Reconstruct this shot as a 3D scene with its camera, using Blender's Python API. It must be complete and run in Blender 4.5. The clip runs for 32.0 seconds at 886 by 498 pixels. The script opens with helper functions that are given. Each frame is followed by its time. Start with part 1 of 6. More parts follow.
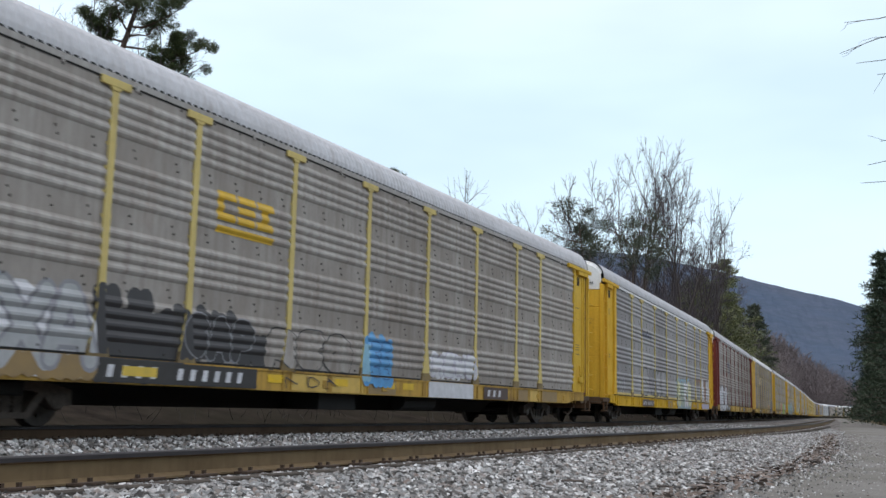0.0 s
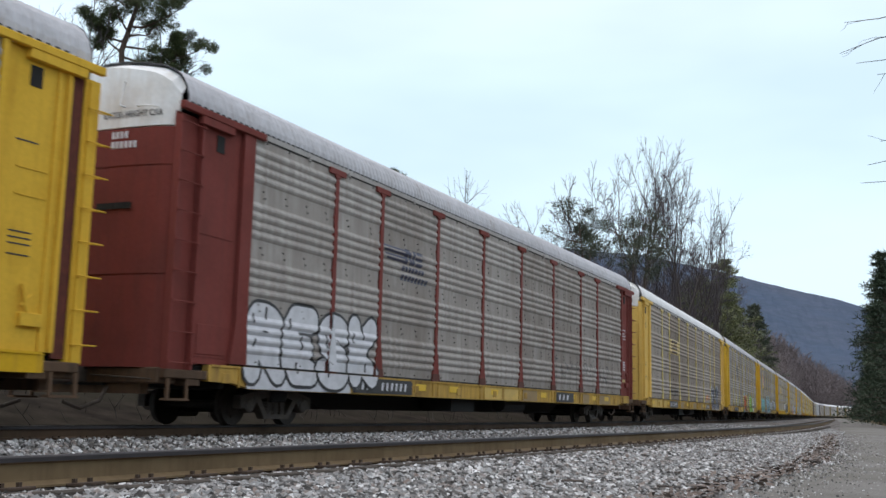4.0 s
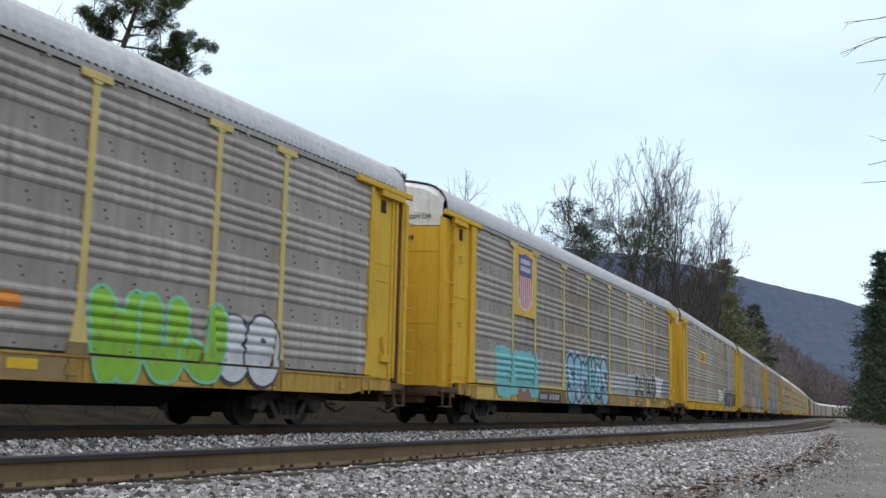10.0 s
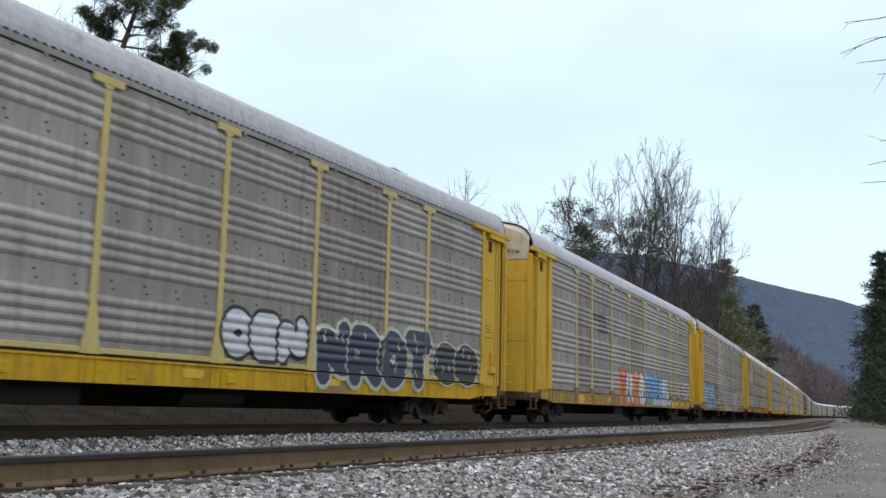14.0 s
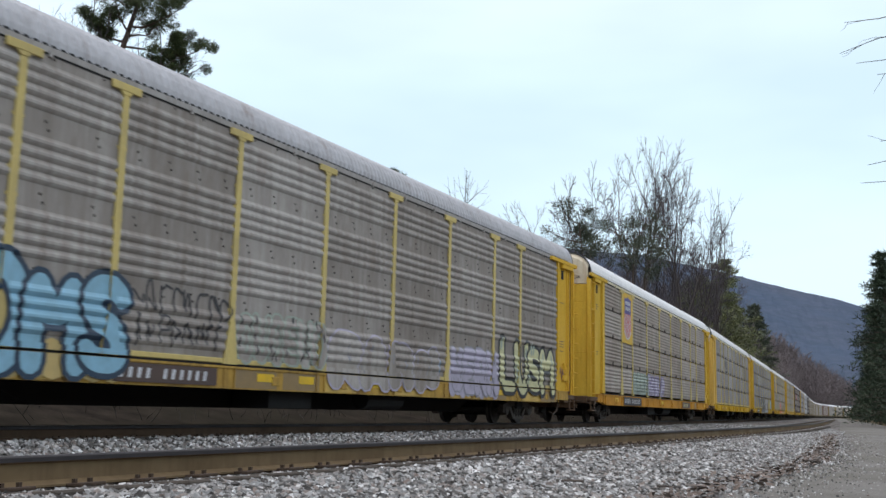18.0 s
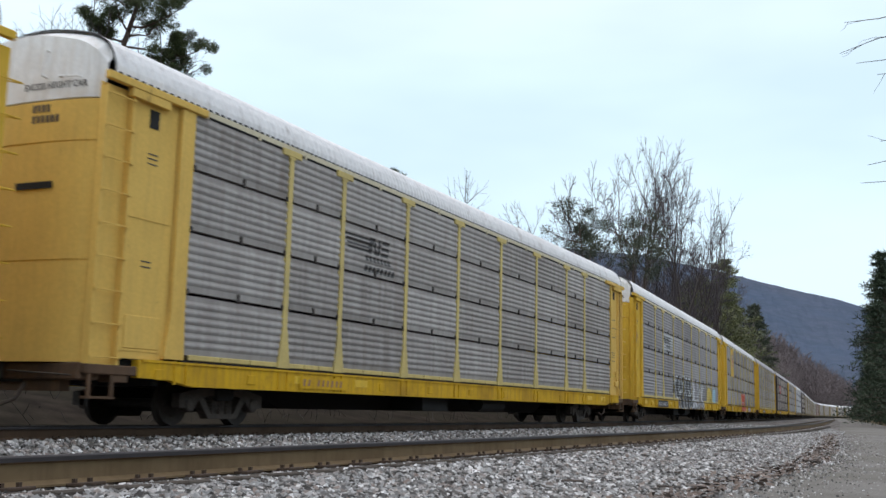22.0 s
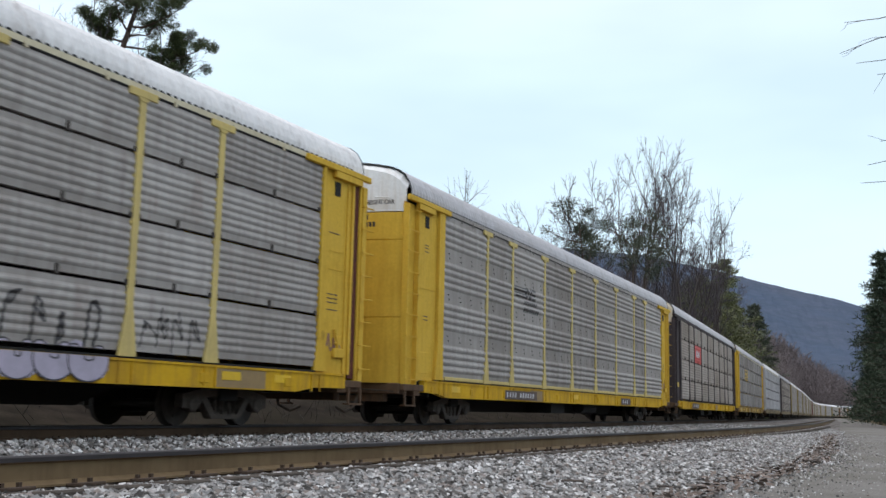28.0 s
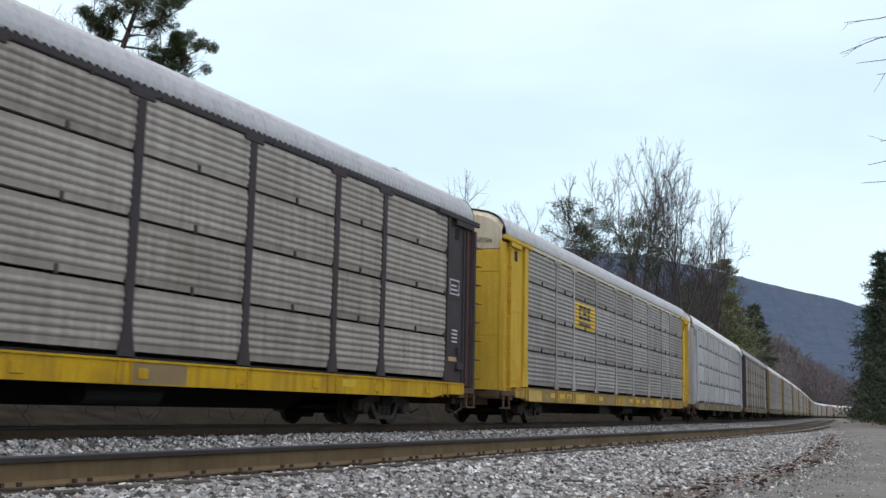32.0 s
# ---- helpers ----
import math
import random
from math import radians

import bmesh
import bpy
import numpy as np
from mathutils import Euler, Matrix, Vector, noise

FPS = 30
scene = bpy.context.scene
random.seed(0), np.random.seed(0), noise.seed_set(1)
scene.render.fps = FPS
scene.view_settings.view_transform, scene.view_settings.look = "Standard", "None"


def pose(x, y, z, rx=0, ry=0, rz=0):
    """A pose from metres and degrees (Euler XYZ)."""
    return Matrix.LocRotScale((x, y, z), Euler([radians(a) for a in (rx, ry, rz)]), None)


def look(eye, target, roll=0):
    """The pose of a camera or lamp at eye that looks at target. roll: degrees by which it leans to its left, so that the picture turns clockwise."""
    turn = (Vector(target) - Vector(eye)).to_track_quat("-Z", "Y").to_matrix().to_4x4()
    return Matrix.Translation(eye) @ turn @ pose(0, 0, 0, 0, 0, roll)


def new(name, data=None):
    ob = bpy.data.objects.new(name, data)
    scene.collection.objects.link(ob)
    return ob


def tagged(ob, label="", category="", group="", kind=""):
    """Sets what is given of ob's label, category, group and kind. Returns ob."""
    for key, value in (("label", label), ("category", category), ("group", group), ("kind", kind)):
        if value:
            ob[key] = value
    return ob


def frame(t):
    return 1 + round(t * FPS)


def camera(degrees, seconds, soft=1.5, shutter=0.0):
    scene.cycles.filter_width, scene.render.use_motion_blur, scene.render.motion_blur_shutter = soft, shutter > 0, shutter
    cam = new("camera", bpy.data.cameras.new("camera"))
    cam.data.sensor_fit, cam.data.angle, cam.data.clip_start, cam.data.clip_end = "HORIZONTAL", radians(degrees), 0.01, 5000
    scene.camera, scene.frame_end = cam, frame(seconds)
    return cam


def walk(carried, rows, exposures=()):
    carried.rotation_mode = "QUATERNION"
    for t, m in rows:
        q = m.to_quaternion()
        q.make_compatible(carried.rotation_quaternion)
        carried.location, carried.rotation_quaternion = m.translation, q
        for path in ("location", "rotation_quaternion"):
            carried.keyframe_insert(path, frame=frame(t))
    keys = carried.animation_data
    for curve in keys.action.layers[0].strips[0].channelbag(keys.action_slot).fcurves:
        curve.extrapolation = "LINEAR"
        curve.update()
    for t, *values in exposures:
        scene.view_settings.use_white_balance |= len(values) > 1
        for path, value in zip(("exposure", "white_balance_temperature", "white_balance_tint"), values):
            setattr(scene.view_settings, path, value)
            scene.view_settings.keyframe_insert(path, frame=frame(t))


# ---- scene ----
EYE = Vector((0.0, 0.0, 0.376))
AIM = Vector((0.88379, 0.44220, 0.15285))
cam = camera(46.51, 32.0, 1.5, 0.15)
walk(cam, [(0.0, look(EYE, EYE + AIM, 1.268)), (32.0, look(EYE, EYE + AIM, 1.268))])

# ---- sky and light: an overcast winter day ----
world = bpy.data.worlds.new("overcast_sky")
scene.world = world
world.use_nodes = True
wt = world.node_tree
wt.nodes.clear()


def wnode(kind, **vals):
    n = wt.nodes.new(kind)
    for k, v in vals.items():
        if k in n.inputs:
            n.inputs[k].default_value = v
    return n


w_out = wnode("ShaderNodeOutputWorld")
w_bg = wnode("ShaderNodeBackground", Strength=1.0)
w_sky = wnode("ShaderNodeTexSky")
w_sky.sky_type, w_sky.sun_disc = "NISHITA", False
w_sky.sun_elevation, w_sky.sun_rotation = radians(55), radians(302)
w_gain = wnode("ShaderNodeVectorMath")
w_gain.operation = "SCALE"
w_gain.inputs["Scale"].default_value = 0.13
w_co = wnode("ShaderNodeTexCoord")
w_map = wnode("ShaderNodeMapping")
w_map.inputs["Scale"].default_value = (1.0, 1.0, 3.2)
w_noise = wnode("ShaderNodeTexNoise", Scale=1.7, Detail=4.0, Roughness=0.5)
w_ramp = wnode("ShaderNodeValToRGB")
w_ramp.color_ramp.elements[0].position, w_ramp.color_ramp.elements[0].color = 0.34, (0.76, 0.76, 0.76, 1)
w_ramp.color_ramp.elements[1].position, w_ramp.color_ramp.elements[1].color = 0.60, (1.0, 1.0, 1.0, 1)
w_mix = wnode("ShaderNodeMix")
w_mix.data_type = "RGBA"
# an overcast sky is brightest and least blue overhead
w_axes = wnode("ShaderNodeSeparateXYZ")
w_high = wnode("ShaderNodeMapRange")
for k, v in zip(("From Min", "From Max", "To Min", "To Max"), (0.30, 0.85, 0.0, 1.0)):
    w_high.inputs[k].default_value = v
w_cloud = wnode("ShaderNodeMix")
w_cloud.data_type = "RGBA"
w_cloud.inputs["A"].default_value = (0.79, 0.99, 1.12, 1)
w_cloud.inputs["B"].default_value = (1.33, 1.30, 1.36, 1)
wt.links.new(w_co.outputs["Generated"], w_axes.inputs[0])
wt.links.new(w_axes.outputs["Z"], w_high.inputs["Value"])
wt.links.new(w_high.outputs[0], w_cloud.inputs["Factor"])
wt.links.new(w_cloud.outputs["Result"], w_mix.inputs["B"])
wt.links.new(w_co.outputs["Generated"], w_map.inputs["Vector"])
wt.links.new(w_map.outputs["Vector"], w_noise.inputs["Vector"])
wt.links.new(w_noise.outputs["Fac"], w_ramp.inputs["Fac"])
wt.links.new(w_sky.outputs["Color"], w_gain.inputs[0])
wt.links.new(w_ramp.outputs["Color"], w_mix.inputs["Factor"])
wt.links.new(w_gain.outputs["Vector"], w_mix.inputs["A"])
wt.links.new(w_mix.outputs["Result"], w_bg.inputs["Color"])
wt.links.new(w_bg.outputs["Background"], w_out.inputs["Surface"])

sun = new("sun", bpy.data.lights.new("sun", "SUN"))
sun.data.energy, sun.data.angle, sun.data.color = 0.6, radians(25), (1.0, 0.97, 0.92)
sun.matrix_world = look((-16, 26, 44), (0, 0, 0))
scene.view_settings.exposure = 0.12

# ---- materials ----


class Mat:
    """A node material with a few short ways of wiring it."""

    def __init__(self, name, rough=0.6, metal=0.0, spec=0.5):
        self.m = bpy.data.materials.new(name)
        self.m.use_nodes = True
        self.t = self.m.node_tree
        self.b = self.t.nodes["Principled BSDF"]
        self.b.inputs["Roughness"].default_value = rough
        self.b.inputs["Metallic"].default_value = metal
        self.b.inputs["Specular IOR Level"].default_value = spec
        self.co = self.t.nodes.new("ShaderNodeTexCoord").outputs["Object"]

    def node(self, kind, **vals):
        n = self.t.nodes.new(kind)
        for k, v in vals.items():
            n.inputs[k].default_value = v
        return n

    def link(self, a, b):
        self.t.links.new(a, b)

    def shift(self):
        """Object coordinates moved by a random amount for each object."""
        info = self.node("ShaderNodeObjectInfo")
        mul = self.node("ShaderNodeMath")
        mul.operation = "MULTIPLY"
        mul.inputs[1].default_value = 37.0
        self.link(info.outputs["Random"], mul.inputs[0])
        add = self.node("ShaderNodeVectorMath")
        self.link(self.co, add.inputs[0])
        self.link(mul.outputs[0], add.inputs[1])
        return add.outputs[0]

    def noise(self, scale, detail=3.0, rough=0.55, stretch=None, co=None):
        src = co or self.co
        if stretch:
            mp = self.node("ShaderNodeMapping")
            mp.inputs["Scale"].default_value = stretch
            self.link(src, mp.inputs["Vector"])
            src = mp.outputs["Vector"]
        n = self.node("ShaderNodeTexNoise", Scale=scale, Detail=detail, Roughness=rough)
        self.link(src, n.inputs["Vector"])
        return n.outputs["Fac"]

    def ramp(self, fac, *stops):
        r = self.node("ShaderNodeValToRGB")
        e = r.color_ramp.elements
        while len(e) < len(stops):
            e.new(0.5)
        for el, (p, c) in zip(e, stops):
            el.position = p
            el.color = (*c, 1) if hasattr(c, "__len__") else (c, c, c, 1)
        self.link(fac, r.inputs["Fac"])
        return r.outputs["Color"]

    def mix(self, fac, a, b, how="MIX"):
        n = self.node("ShaderNodeMix")
        n.data_type, n.blend_type = "RGBA", how
        for sock, v in (("Factor", fac), ("A", a), ("B", b)):
            if hasattr(v, "is_linked"):
                self.link(v, n.inputs[sock])
            elif hasattr(v, "__len__"):
                n.inputs[sock].default_value = (*v, 1)
            else:
                n.inputs[sock].default_value = v
        return n.outputs["Result"]

    def color(self, v):
        if hasattr(v, "is_linked"):
            self.link(v, self.b.inputs["Base Color"])
        else:
            self.b.inputs["Base Color"].default_value = (*v, 1)
        return self

    def rough(self, fac, lo, hi):
        self.link(self.ramp(fac, (0.3, lo), (0.7, hi)), self.b.inputs["Roughness"])
        return self

    def bump(self, fac, strength, dist=0.02):
        n = self.node("ShaderNodeBump", Strength=strength, Distance=dist)
        self.link(fac, n.inputs["Height"])
        self.link(n.outputs["Normal"], self.b.inputs["Normal"])
        return self


def galvanized(name, base, dirt, ridged=True):
    m = Mat(name, 0.75, 0.0, 0.0)
    co = m.shift()
    fine = m.noise(9.0, 4, co=co)
    streak = m.noise(3.2, 4, stretch=(2.6, 2.6, 0.16), co=co)
    blot = m.noise(0.7, 4, co=co)
    col = m.mix(m.ramp(streak, (0.40, 0.0), (0.72, 0.85)), base, dirt)
    col = m.mix(m.ramp(blot, (0.42, 0.0), (0.70, 0.6)), col, dirt)
    col = m.mix(m.ramp(fine, (0.3, 0.35), (0.7, 0.0)), col, tuple(c * 0.62 for c in base))
    mottle = m.noise(5.5, 6, 0.7, stretch=(1.0, 1.0, 0.45), co=co)
    col = m.mix(m.ramp(mottle, (0.50, 0.0), (0.72, 0.42)), col, tuple(c * 0.55 for c in dirt))
    rusty = m.noise(1.7, 7, 0.74, stretch=(1.5, 1.5, 0.3), co=co)
    col = m.mix(m.ramp(rusty, (0.56, 0.0), (0.74, 0.52)), col, (0.18, 0.105, 0.062))
    if ridged:
        # darker on the flats, lighter on the ridges
        axes = m.node("ShaderNodeSeparateXYZ")
        m.link(m.co, axes.inputs[0])
        out = m.node("ShaderNodeMath")
        out.operation = "ABSOLUTE"
        m.link(axes.outputs["Y"], out.inputs[0])
        rng_ = m.node("ShaderNodeMapRange")
        for k, v in zip(("From Min", "From Max", "To Min", "To Max"), (1.577, 1.60, 0.62, 0.0)):
            rng_.inputs[k].default_value = v
        m.link(out.outputs[0], rng_.inputs["Value"])
        flat_tint = m.mix(m.ramp(m.noise(2.0, 4, stretch=(1.0, 1.0, 0.3), co=co), (0.3, 0.25), (0.65, 1.0)), (0.0, 0.0, 0.0), rng_.outputs[0])
        col = m.mix(flat_tint, col, tuple(c * 0.82 for c in dirt))
    info = m.node("ShaderNodeObjectInfo")
    col = m.mix(0.16, col, m.ramp(info.outputs["Random"], (0.0, 0.06), (1.0, 0.62)))
    return m.color(col).rough(blot, 0.5, 0.8).bump(fine, 0.12, 0.01).m


def paint(name, base, dirt, worn=(0.16, 0.08, 0.04), amount=0.5, rust=0.0):
    m = Mat(name, 0.65, 0.0, 0.10)
    co = m.shift()
    streak = m.noise(4.0, 4, stretch=(2.2, 2.2, 0.2), co=co)
    blot = m.noise(1.1, 5, co=co)
    fine = m.noise(16.0, 3, co=co)
    col = m.mix(m.ramp(streak, (0.46, 0.0), (0.78, amount)), base, dirt)
    col = m.mix(m.ramp(blot, (0.50, 0.0), (0.75, amount)), col, dirt)
    if rust:
        spots = m.noise(2.6, 8, 0.72, stretch=(1.0, 1.0, 0.45), co=co)
        col = m.mix(m.ramp(spots, (0.66 - rust * 0.08, 0.0), (0.76, 0.9)), col, worn)
    col = m.mix(m.ramp(fine, (0.35, 0.22), (0.65, 0.0)), col, tuple(c * 0.6 for c in base))
    return m.color(col).rough(blot, 0.5, 0.85).bump(fine, 0.08, 0.01).m


def plain(name, base, rough=0.6, metal=0.0, vary=0.25, scale=8.0):
    m = Mat(name, rough, metal)
    n = m.noise(scale, 4, co=m.shift())
    col = m.mix(m.ramp(n, (0.3, 1.0), (0.7, 0.0)), base, tuple(c * (1 - vary) for c in base))
    return m.color(col).bump(n, 0.1, 0.01).m


GALV = [galvanized("galvanized_grey_brown", (0.505, 0.470, 0.442), (0.272, 0.230, 0.20)),
        galvanized("galvanized_grey", (0.485, 0.46, 0.445), (0.30, 0.27, 0.25)),
        galvanized("galvanized_brown", (0.53, 0.475, 0.43), (0.30, 0.25, 0.21)),
        galvanized("galvanized_blue_grey", (0.45, 0.44, 0.455), (0.30, 0.282, 0.284)),
        galvanized("galvanized_pale", (0.64, 0.64, 0.66), (0.46, 0.45, 0.46)),
        galvanized("galvanized_dark_brown", (0.43, 0.375, 0.33), (0.245, 0.197, 0.16))]
YELLOW = [paint("yellow_paint", (0.69, 0.445, 0.060), (0.42, 0.235, 0.03), amount=0.4, rust=0.3),
          paint("pale_yellow_paint", (0.74, 0.49, 0.13), (0.50, 0.32, 0.10), amount=0.4, rust=0.25),
          paint("deep_yellow_paint", (0.73, 0.445, 0.050), (0.42, 0.225, 0.025), amount=0.35, rust=0.3),
          paint("hazed_dirty_yellow_paint", (0.34, 0.255, 0.10), (0.19, 0.145, 0.085), amount=0.7, rust=0.4)]
CREAM_TRIM = paint("pale_cream_trim", (0.66, 0.60, 0.44), (0.44, 0.38, 0.27), amount=0.5)
POST = paint("faded_yellow_paint", (0.64, 0.51, 0.20), (0.42, 0.34, 0.18), amount=0.6, rust=0.2)
SILL = [paint("sill_yellow_worn", (0.52, 0.325, 0.075), (0.17, 0.105, 0.055), amount=0.9, rust=0.75),
        paint("sill_yellow", (0.66, 0.395, 0.022), (0.26, 0.145, 0.045), amount=0.7, rust=0.45),
        paint("sill_orange", (0.60, 0.285, 0.035), (0.25, 0.135, 0.055), amount=0.6, rust=0.6),
        paint("sill_grimy", (0.30, 0.235, 0.145), (0.145, 0.115, 0.092), amount=0.9, rust=0.6)]
FOOT = [paint("grimy_post_foot", (0.27, 0.20, 0.10), (0.14, 0.105, 0.07), amount=0.8, rust=0.5), paint("grimy_oxide_foot", (0.13, 0.055, 0.045), (0.085, 0.05, 0.045), amount=0.7)]
OXIDE = paint("oxide_red_paint", (0.20, 0.050, 0.042), (0.115, 0.045, 0.038), amount=0.5)
DARK = paint("dark_brown_paint", (0.066, 0.055, 0.060), (0.10, 0.078, 0.07), amount=0.5)
WHITE = paint("white_end_paint", (0.80, 0.80, 0.80), (0.52, 0.44, 0.36), amount=0.55, rust=0.15)
CREAM = paint("stained_cream_paint", (0.62, 0.54, 0.42), (0.38, 0.25, 0.15), amount=0.6, rust=0.3)
ROOF = [galvanized("roof_grey", (0.62, 0.62, 0.66), (0.50, 0.49, 0.51), False),
        galvanized("roof_white", (0.92, 0.92, 0.93), (0.83, 0.83, 0.85), False)]
DOOR_RUST = plain("rust_brown_door_edge", (0.13, 0.030, 0.018), 0.85, 0.0, 0.5)
BLACK = plain("black_underframe", (0.010, 0.0095, 0.0095), 0.85, 0.0, 0.4)
GRIME = plain("grimy_steel", (0.075, 0.058, 0.047), 0.7, 0.2, 0.5, 14)
RUSTY = paint("rusty_grime", (0.125, 0.078, 0.050), (0.055, 0.040, 0.032), amount=0.8, rust=0.5)
WHEEL = plain("wheel_steel", (0.046, 0.036, 0.030), 0.7, 0.2, 0.4, 12)
RIM = plain("black_rubber_seal", (0.015, 0.015, 0.016), 0.7)


# ---- mesh helpers ----
MESHES = {}


def mesh_of(name, bm):
    me = bpy.data.meshes.new(name)
    bm.to_mesh(me)
    bm.free()
    return me


def hang(name, me, material, parent, label="", m=None):
    """Link a mesh as one part under a thing, with a material of its own."""
    ob = new(name, me)
    if not me.materials:
        me.materials.append(None)
    ob.material_slots[0].link = "OBJECT"
    ob.material_slots[0].material = material
    ob.parent = parent
    if m is not None:
        ob.matrix_basis = m
    if label:
        ob["label"] = label
    return ob


def part(name, bm, material, parent, label="", m=None):
    return hang(name, mesh_of(name, bm), material, parent, label, m)


def box(bm, x0, x1, y0, y1, z0, z1, bevel=0.0):
    vs = [bm.verts.new((x, y, z)) for x in (x0, x1) for y in (y0, y1) for z in (z0, z1)]
    fs = [(0, 1, 3, 2), (4, 6, 7, 5), (0, 4, 5, 1), (2, 3, 7, 6), (0, 2, 6, 4), (1, 5, 7, 3)]
    faces = [bm.faces.new([vs[i] for i in f]) for f in fs]
    if bevel:
        edges = list({e for f in faces for e in f.edges})
        bmesh.ops.bevel(bm, geom=edges, offset=bevel, segments=1, affect="EDGES")
    return vs


def prism(bm, pts, a0, a1, axis="y"):
    """A closed outline, given in the two other axes, drawn out along one axis."""
    def put(p, a):
        return {"x": (a, p[0], p[1]), "y": (p[0], a, p[1]), "z": (p[0], p[1], a)}[axis]
    lo = [bm.verts.new(put(p, a0)) for p in pts]
    hi = [bm.verts.new(put(p, a1)) for p in pts]
    bm.faces.new(lo)
    bm.faces.new(hi[::-1])
    n = len(pts)
    for i in range(n):
        j = (i + 1) % n
        bm.faces.new((lo[j], lo[i], hi[i], hi[j]))
    return bm


def rod(bm, a, b, r0, r1=None, sides=6):
    a, b = Vector(a), Vector(b)
    r1 = r0 if r1 is None else r1
    q = (b - a).to_track_quat("Z", "Y")
    ring = []
    for p, r in ((a, r0), (b, r1)):
        ring.append([bm.verts.new(p + q @ Vector((math.cos(k * math.tau / sides) * r, math.sin(k * math.tau / sides) * r, 0))) for k in range(sides)])
    for k in range(sides):
        j = (k + 1) % sides
        bm.faces.new((ring[0][k], ring[0][j], ring[1][j], ring[1][k]))
    bm.faces.new(ring[0][::-1])
    bm.faces.new(ring[1])


def lathe(bm, profile, sides, m=None):
    """A ring of profile points (radius, along y) turned round the y axis."""
    m = m or Matrix()
    rings = [[bm.verts.new(m @ Vector((r * math.cos(k * math.tau / sides), y, r * math.sin(k * math.tau / sides)))) for k in range(sides)] for r, y in profile]
    for a, b in zip(rings, rings[1:]):
        for k in range(sides):
            j = (k + 1) % sides
            bm.faces.new((a[k], a[j], b[j], b[k]))
    bm.faces.new(rings[0][::-1])
    bm.faces.new(rings[-1])


def fixed(bm):
    bmesh.ops.recalc_face_normals(bm, faces=bm.faces)
    return bm


def cached(key, build):
    if key not in MESHES:
        bm = bmesh.new()
        build(bm)
        MESHES[key] = mesh_of(key[0] if isinstance(key, tuple) else key, fixed(bm))
    return MESHES[key]


# ---- the line of the track ----
KNOTS = [-59.1, 9.85, 34.48, 59.1, 88.65, 128.05, 177.3, 246.25, 325.05, 394.0, 443.25, 512.2, 600.0]
BENDS = [13.59e-5, 33.14e-5, 265.6e-5, 94.67e-5, -13.86e-5, 7.36e-5, 9.54e-5, 6.55e-5, 3.74e-5, -41.6e-5, -88.7e-5, -105.7e-5, 0.0]
ARC = np.arange(-160.0, 1140.0, 1.0)
_turn = np.cumsum(np.interp(ARC, KNOTS, BENDS))
_turn -= np.interp(0.0, ARC, _turn)
_px = np.cumsum(np.cos(_turn))
_py = np.cumsum(np.sin(_turn))
_px -= np.interp(0.0, ARC, _px)
_py += 12.304 - np.interp(0.0, ARC, _py)


def line(s, off=0.0, z=0.0):
    """A place s metres along the main track, off metres from its centre towards the road, and the heading there."""
    th = np.interp(s, ARC, _turn)
    return Vector((np.interp(s, ARC, _px) + off * np.sin(th), np.interp(s, ARC, _py) - off * np.cos(th), z)), float(th)


def sweep(name, outline, s_list, material, closed=True, kind="structure", shape=None):
    """Draw a cross-section of (off, z) points along the track; shape(s) may change it on the way."""
    verts, faces = [], []
    n = len(outline)
    for s in s_list:
        for off, z in (shape(s) if shape else outline):
            verts.append(line(s, off, z)[0])
    for i in range(len(s_list) - 1):
        for k in range(n if closed else n - 1):
            j = (k + 1) % n
            faces.append((i * n + k, i * n + j, (i + 1) * n + j, (i + 1) * n + k))
    if closed:
        faces.append(tuple(range(n)))
        faces.append(tuple(range((len(s_list) - 1) * n, len(s_list) * n))[::-1])
    me = bpy.data.meshes.new(name)
    me.from_pydata(verts, [], faces)
    bm = bmesh.new()
    bm.from_mesh(me)
    fixed(bm)
    bm.to_mesh(me)
    bm.free()
    me.materials.append(material)
    ob = new(name, me)
    if kind:
        ob["kind"] = kind
    return ob


# ---- ground, road, ballast and rails ----
def stony(name, stops, scale, bump):
    m = Mat(name, 0.95, 0.0, 0.1)
    vor = m.node("ShaderNodeTexVoronoi", Scale=scale, Randomness=1.0)
    m.link(m.co, vor.inputs["Vector"])
    big = m.noise(0.35, 4)
    col = m.ramp(vor.outputs["Color"], *stops)
    col = m.mix(m.ramp(big, (0.35, 0.0), (0.7, 0.45)), col, (0.22, 0.18, 0.15))
    return m.color(col).bump(vor.outputs["Distance"], bump, 0.03).m


# bed kept dark to paint the shade in the gaps between loose stones
BALLAST = stony("ballast_bed", ((0.0, 0.03), (0.5, (0.12, 0.112, 0.108)), (1.0, (0.34, 0.33, 0.33))), 22.0, 0.9)


def earth(name, a, b, c, scale=1.2, rough=0.95):
    m = Mat(name, rough, 0.0, 0.0)
    big, mid, fine = m.noise(0.25, 4), m.noise(scale, 5), m.noise(22.0, 4, 0.7)
    col = m.mix(m.ramp(mid, (0.35, 0.0), (0.65, 1.0)), a, b)
    col = m.mix(m.ramp(big, (0.4, 0.0), (0.65, 0.8)), col, c)
    col = m.mix(m.ramp(fine, (0.35, 0.6), (0.6, 0.0)), col, tuple(v * 0.5 for v in a))
    return m.color(col).bump(fine, 0.6, 0.03).m


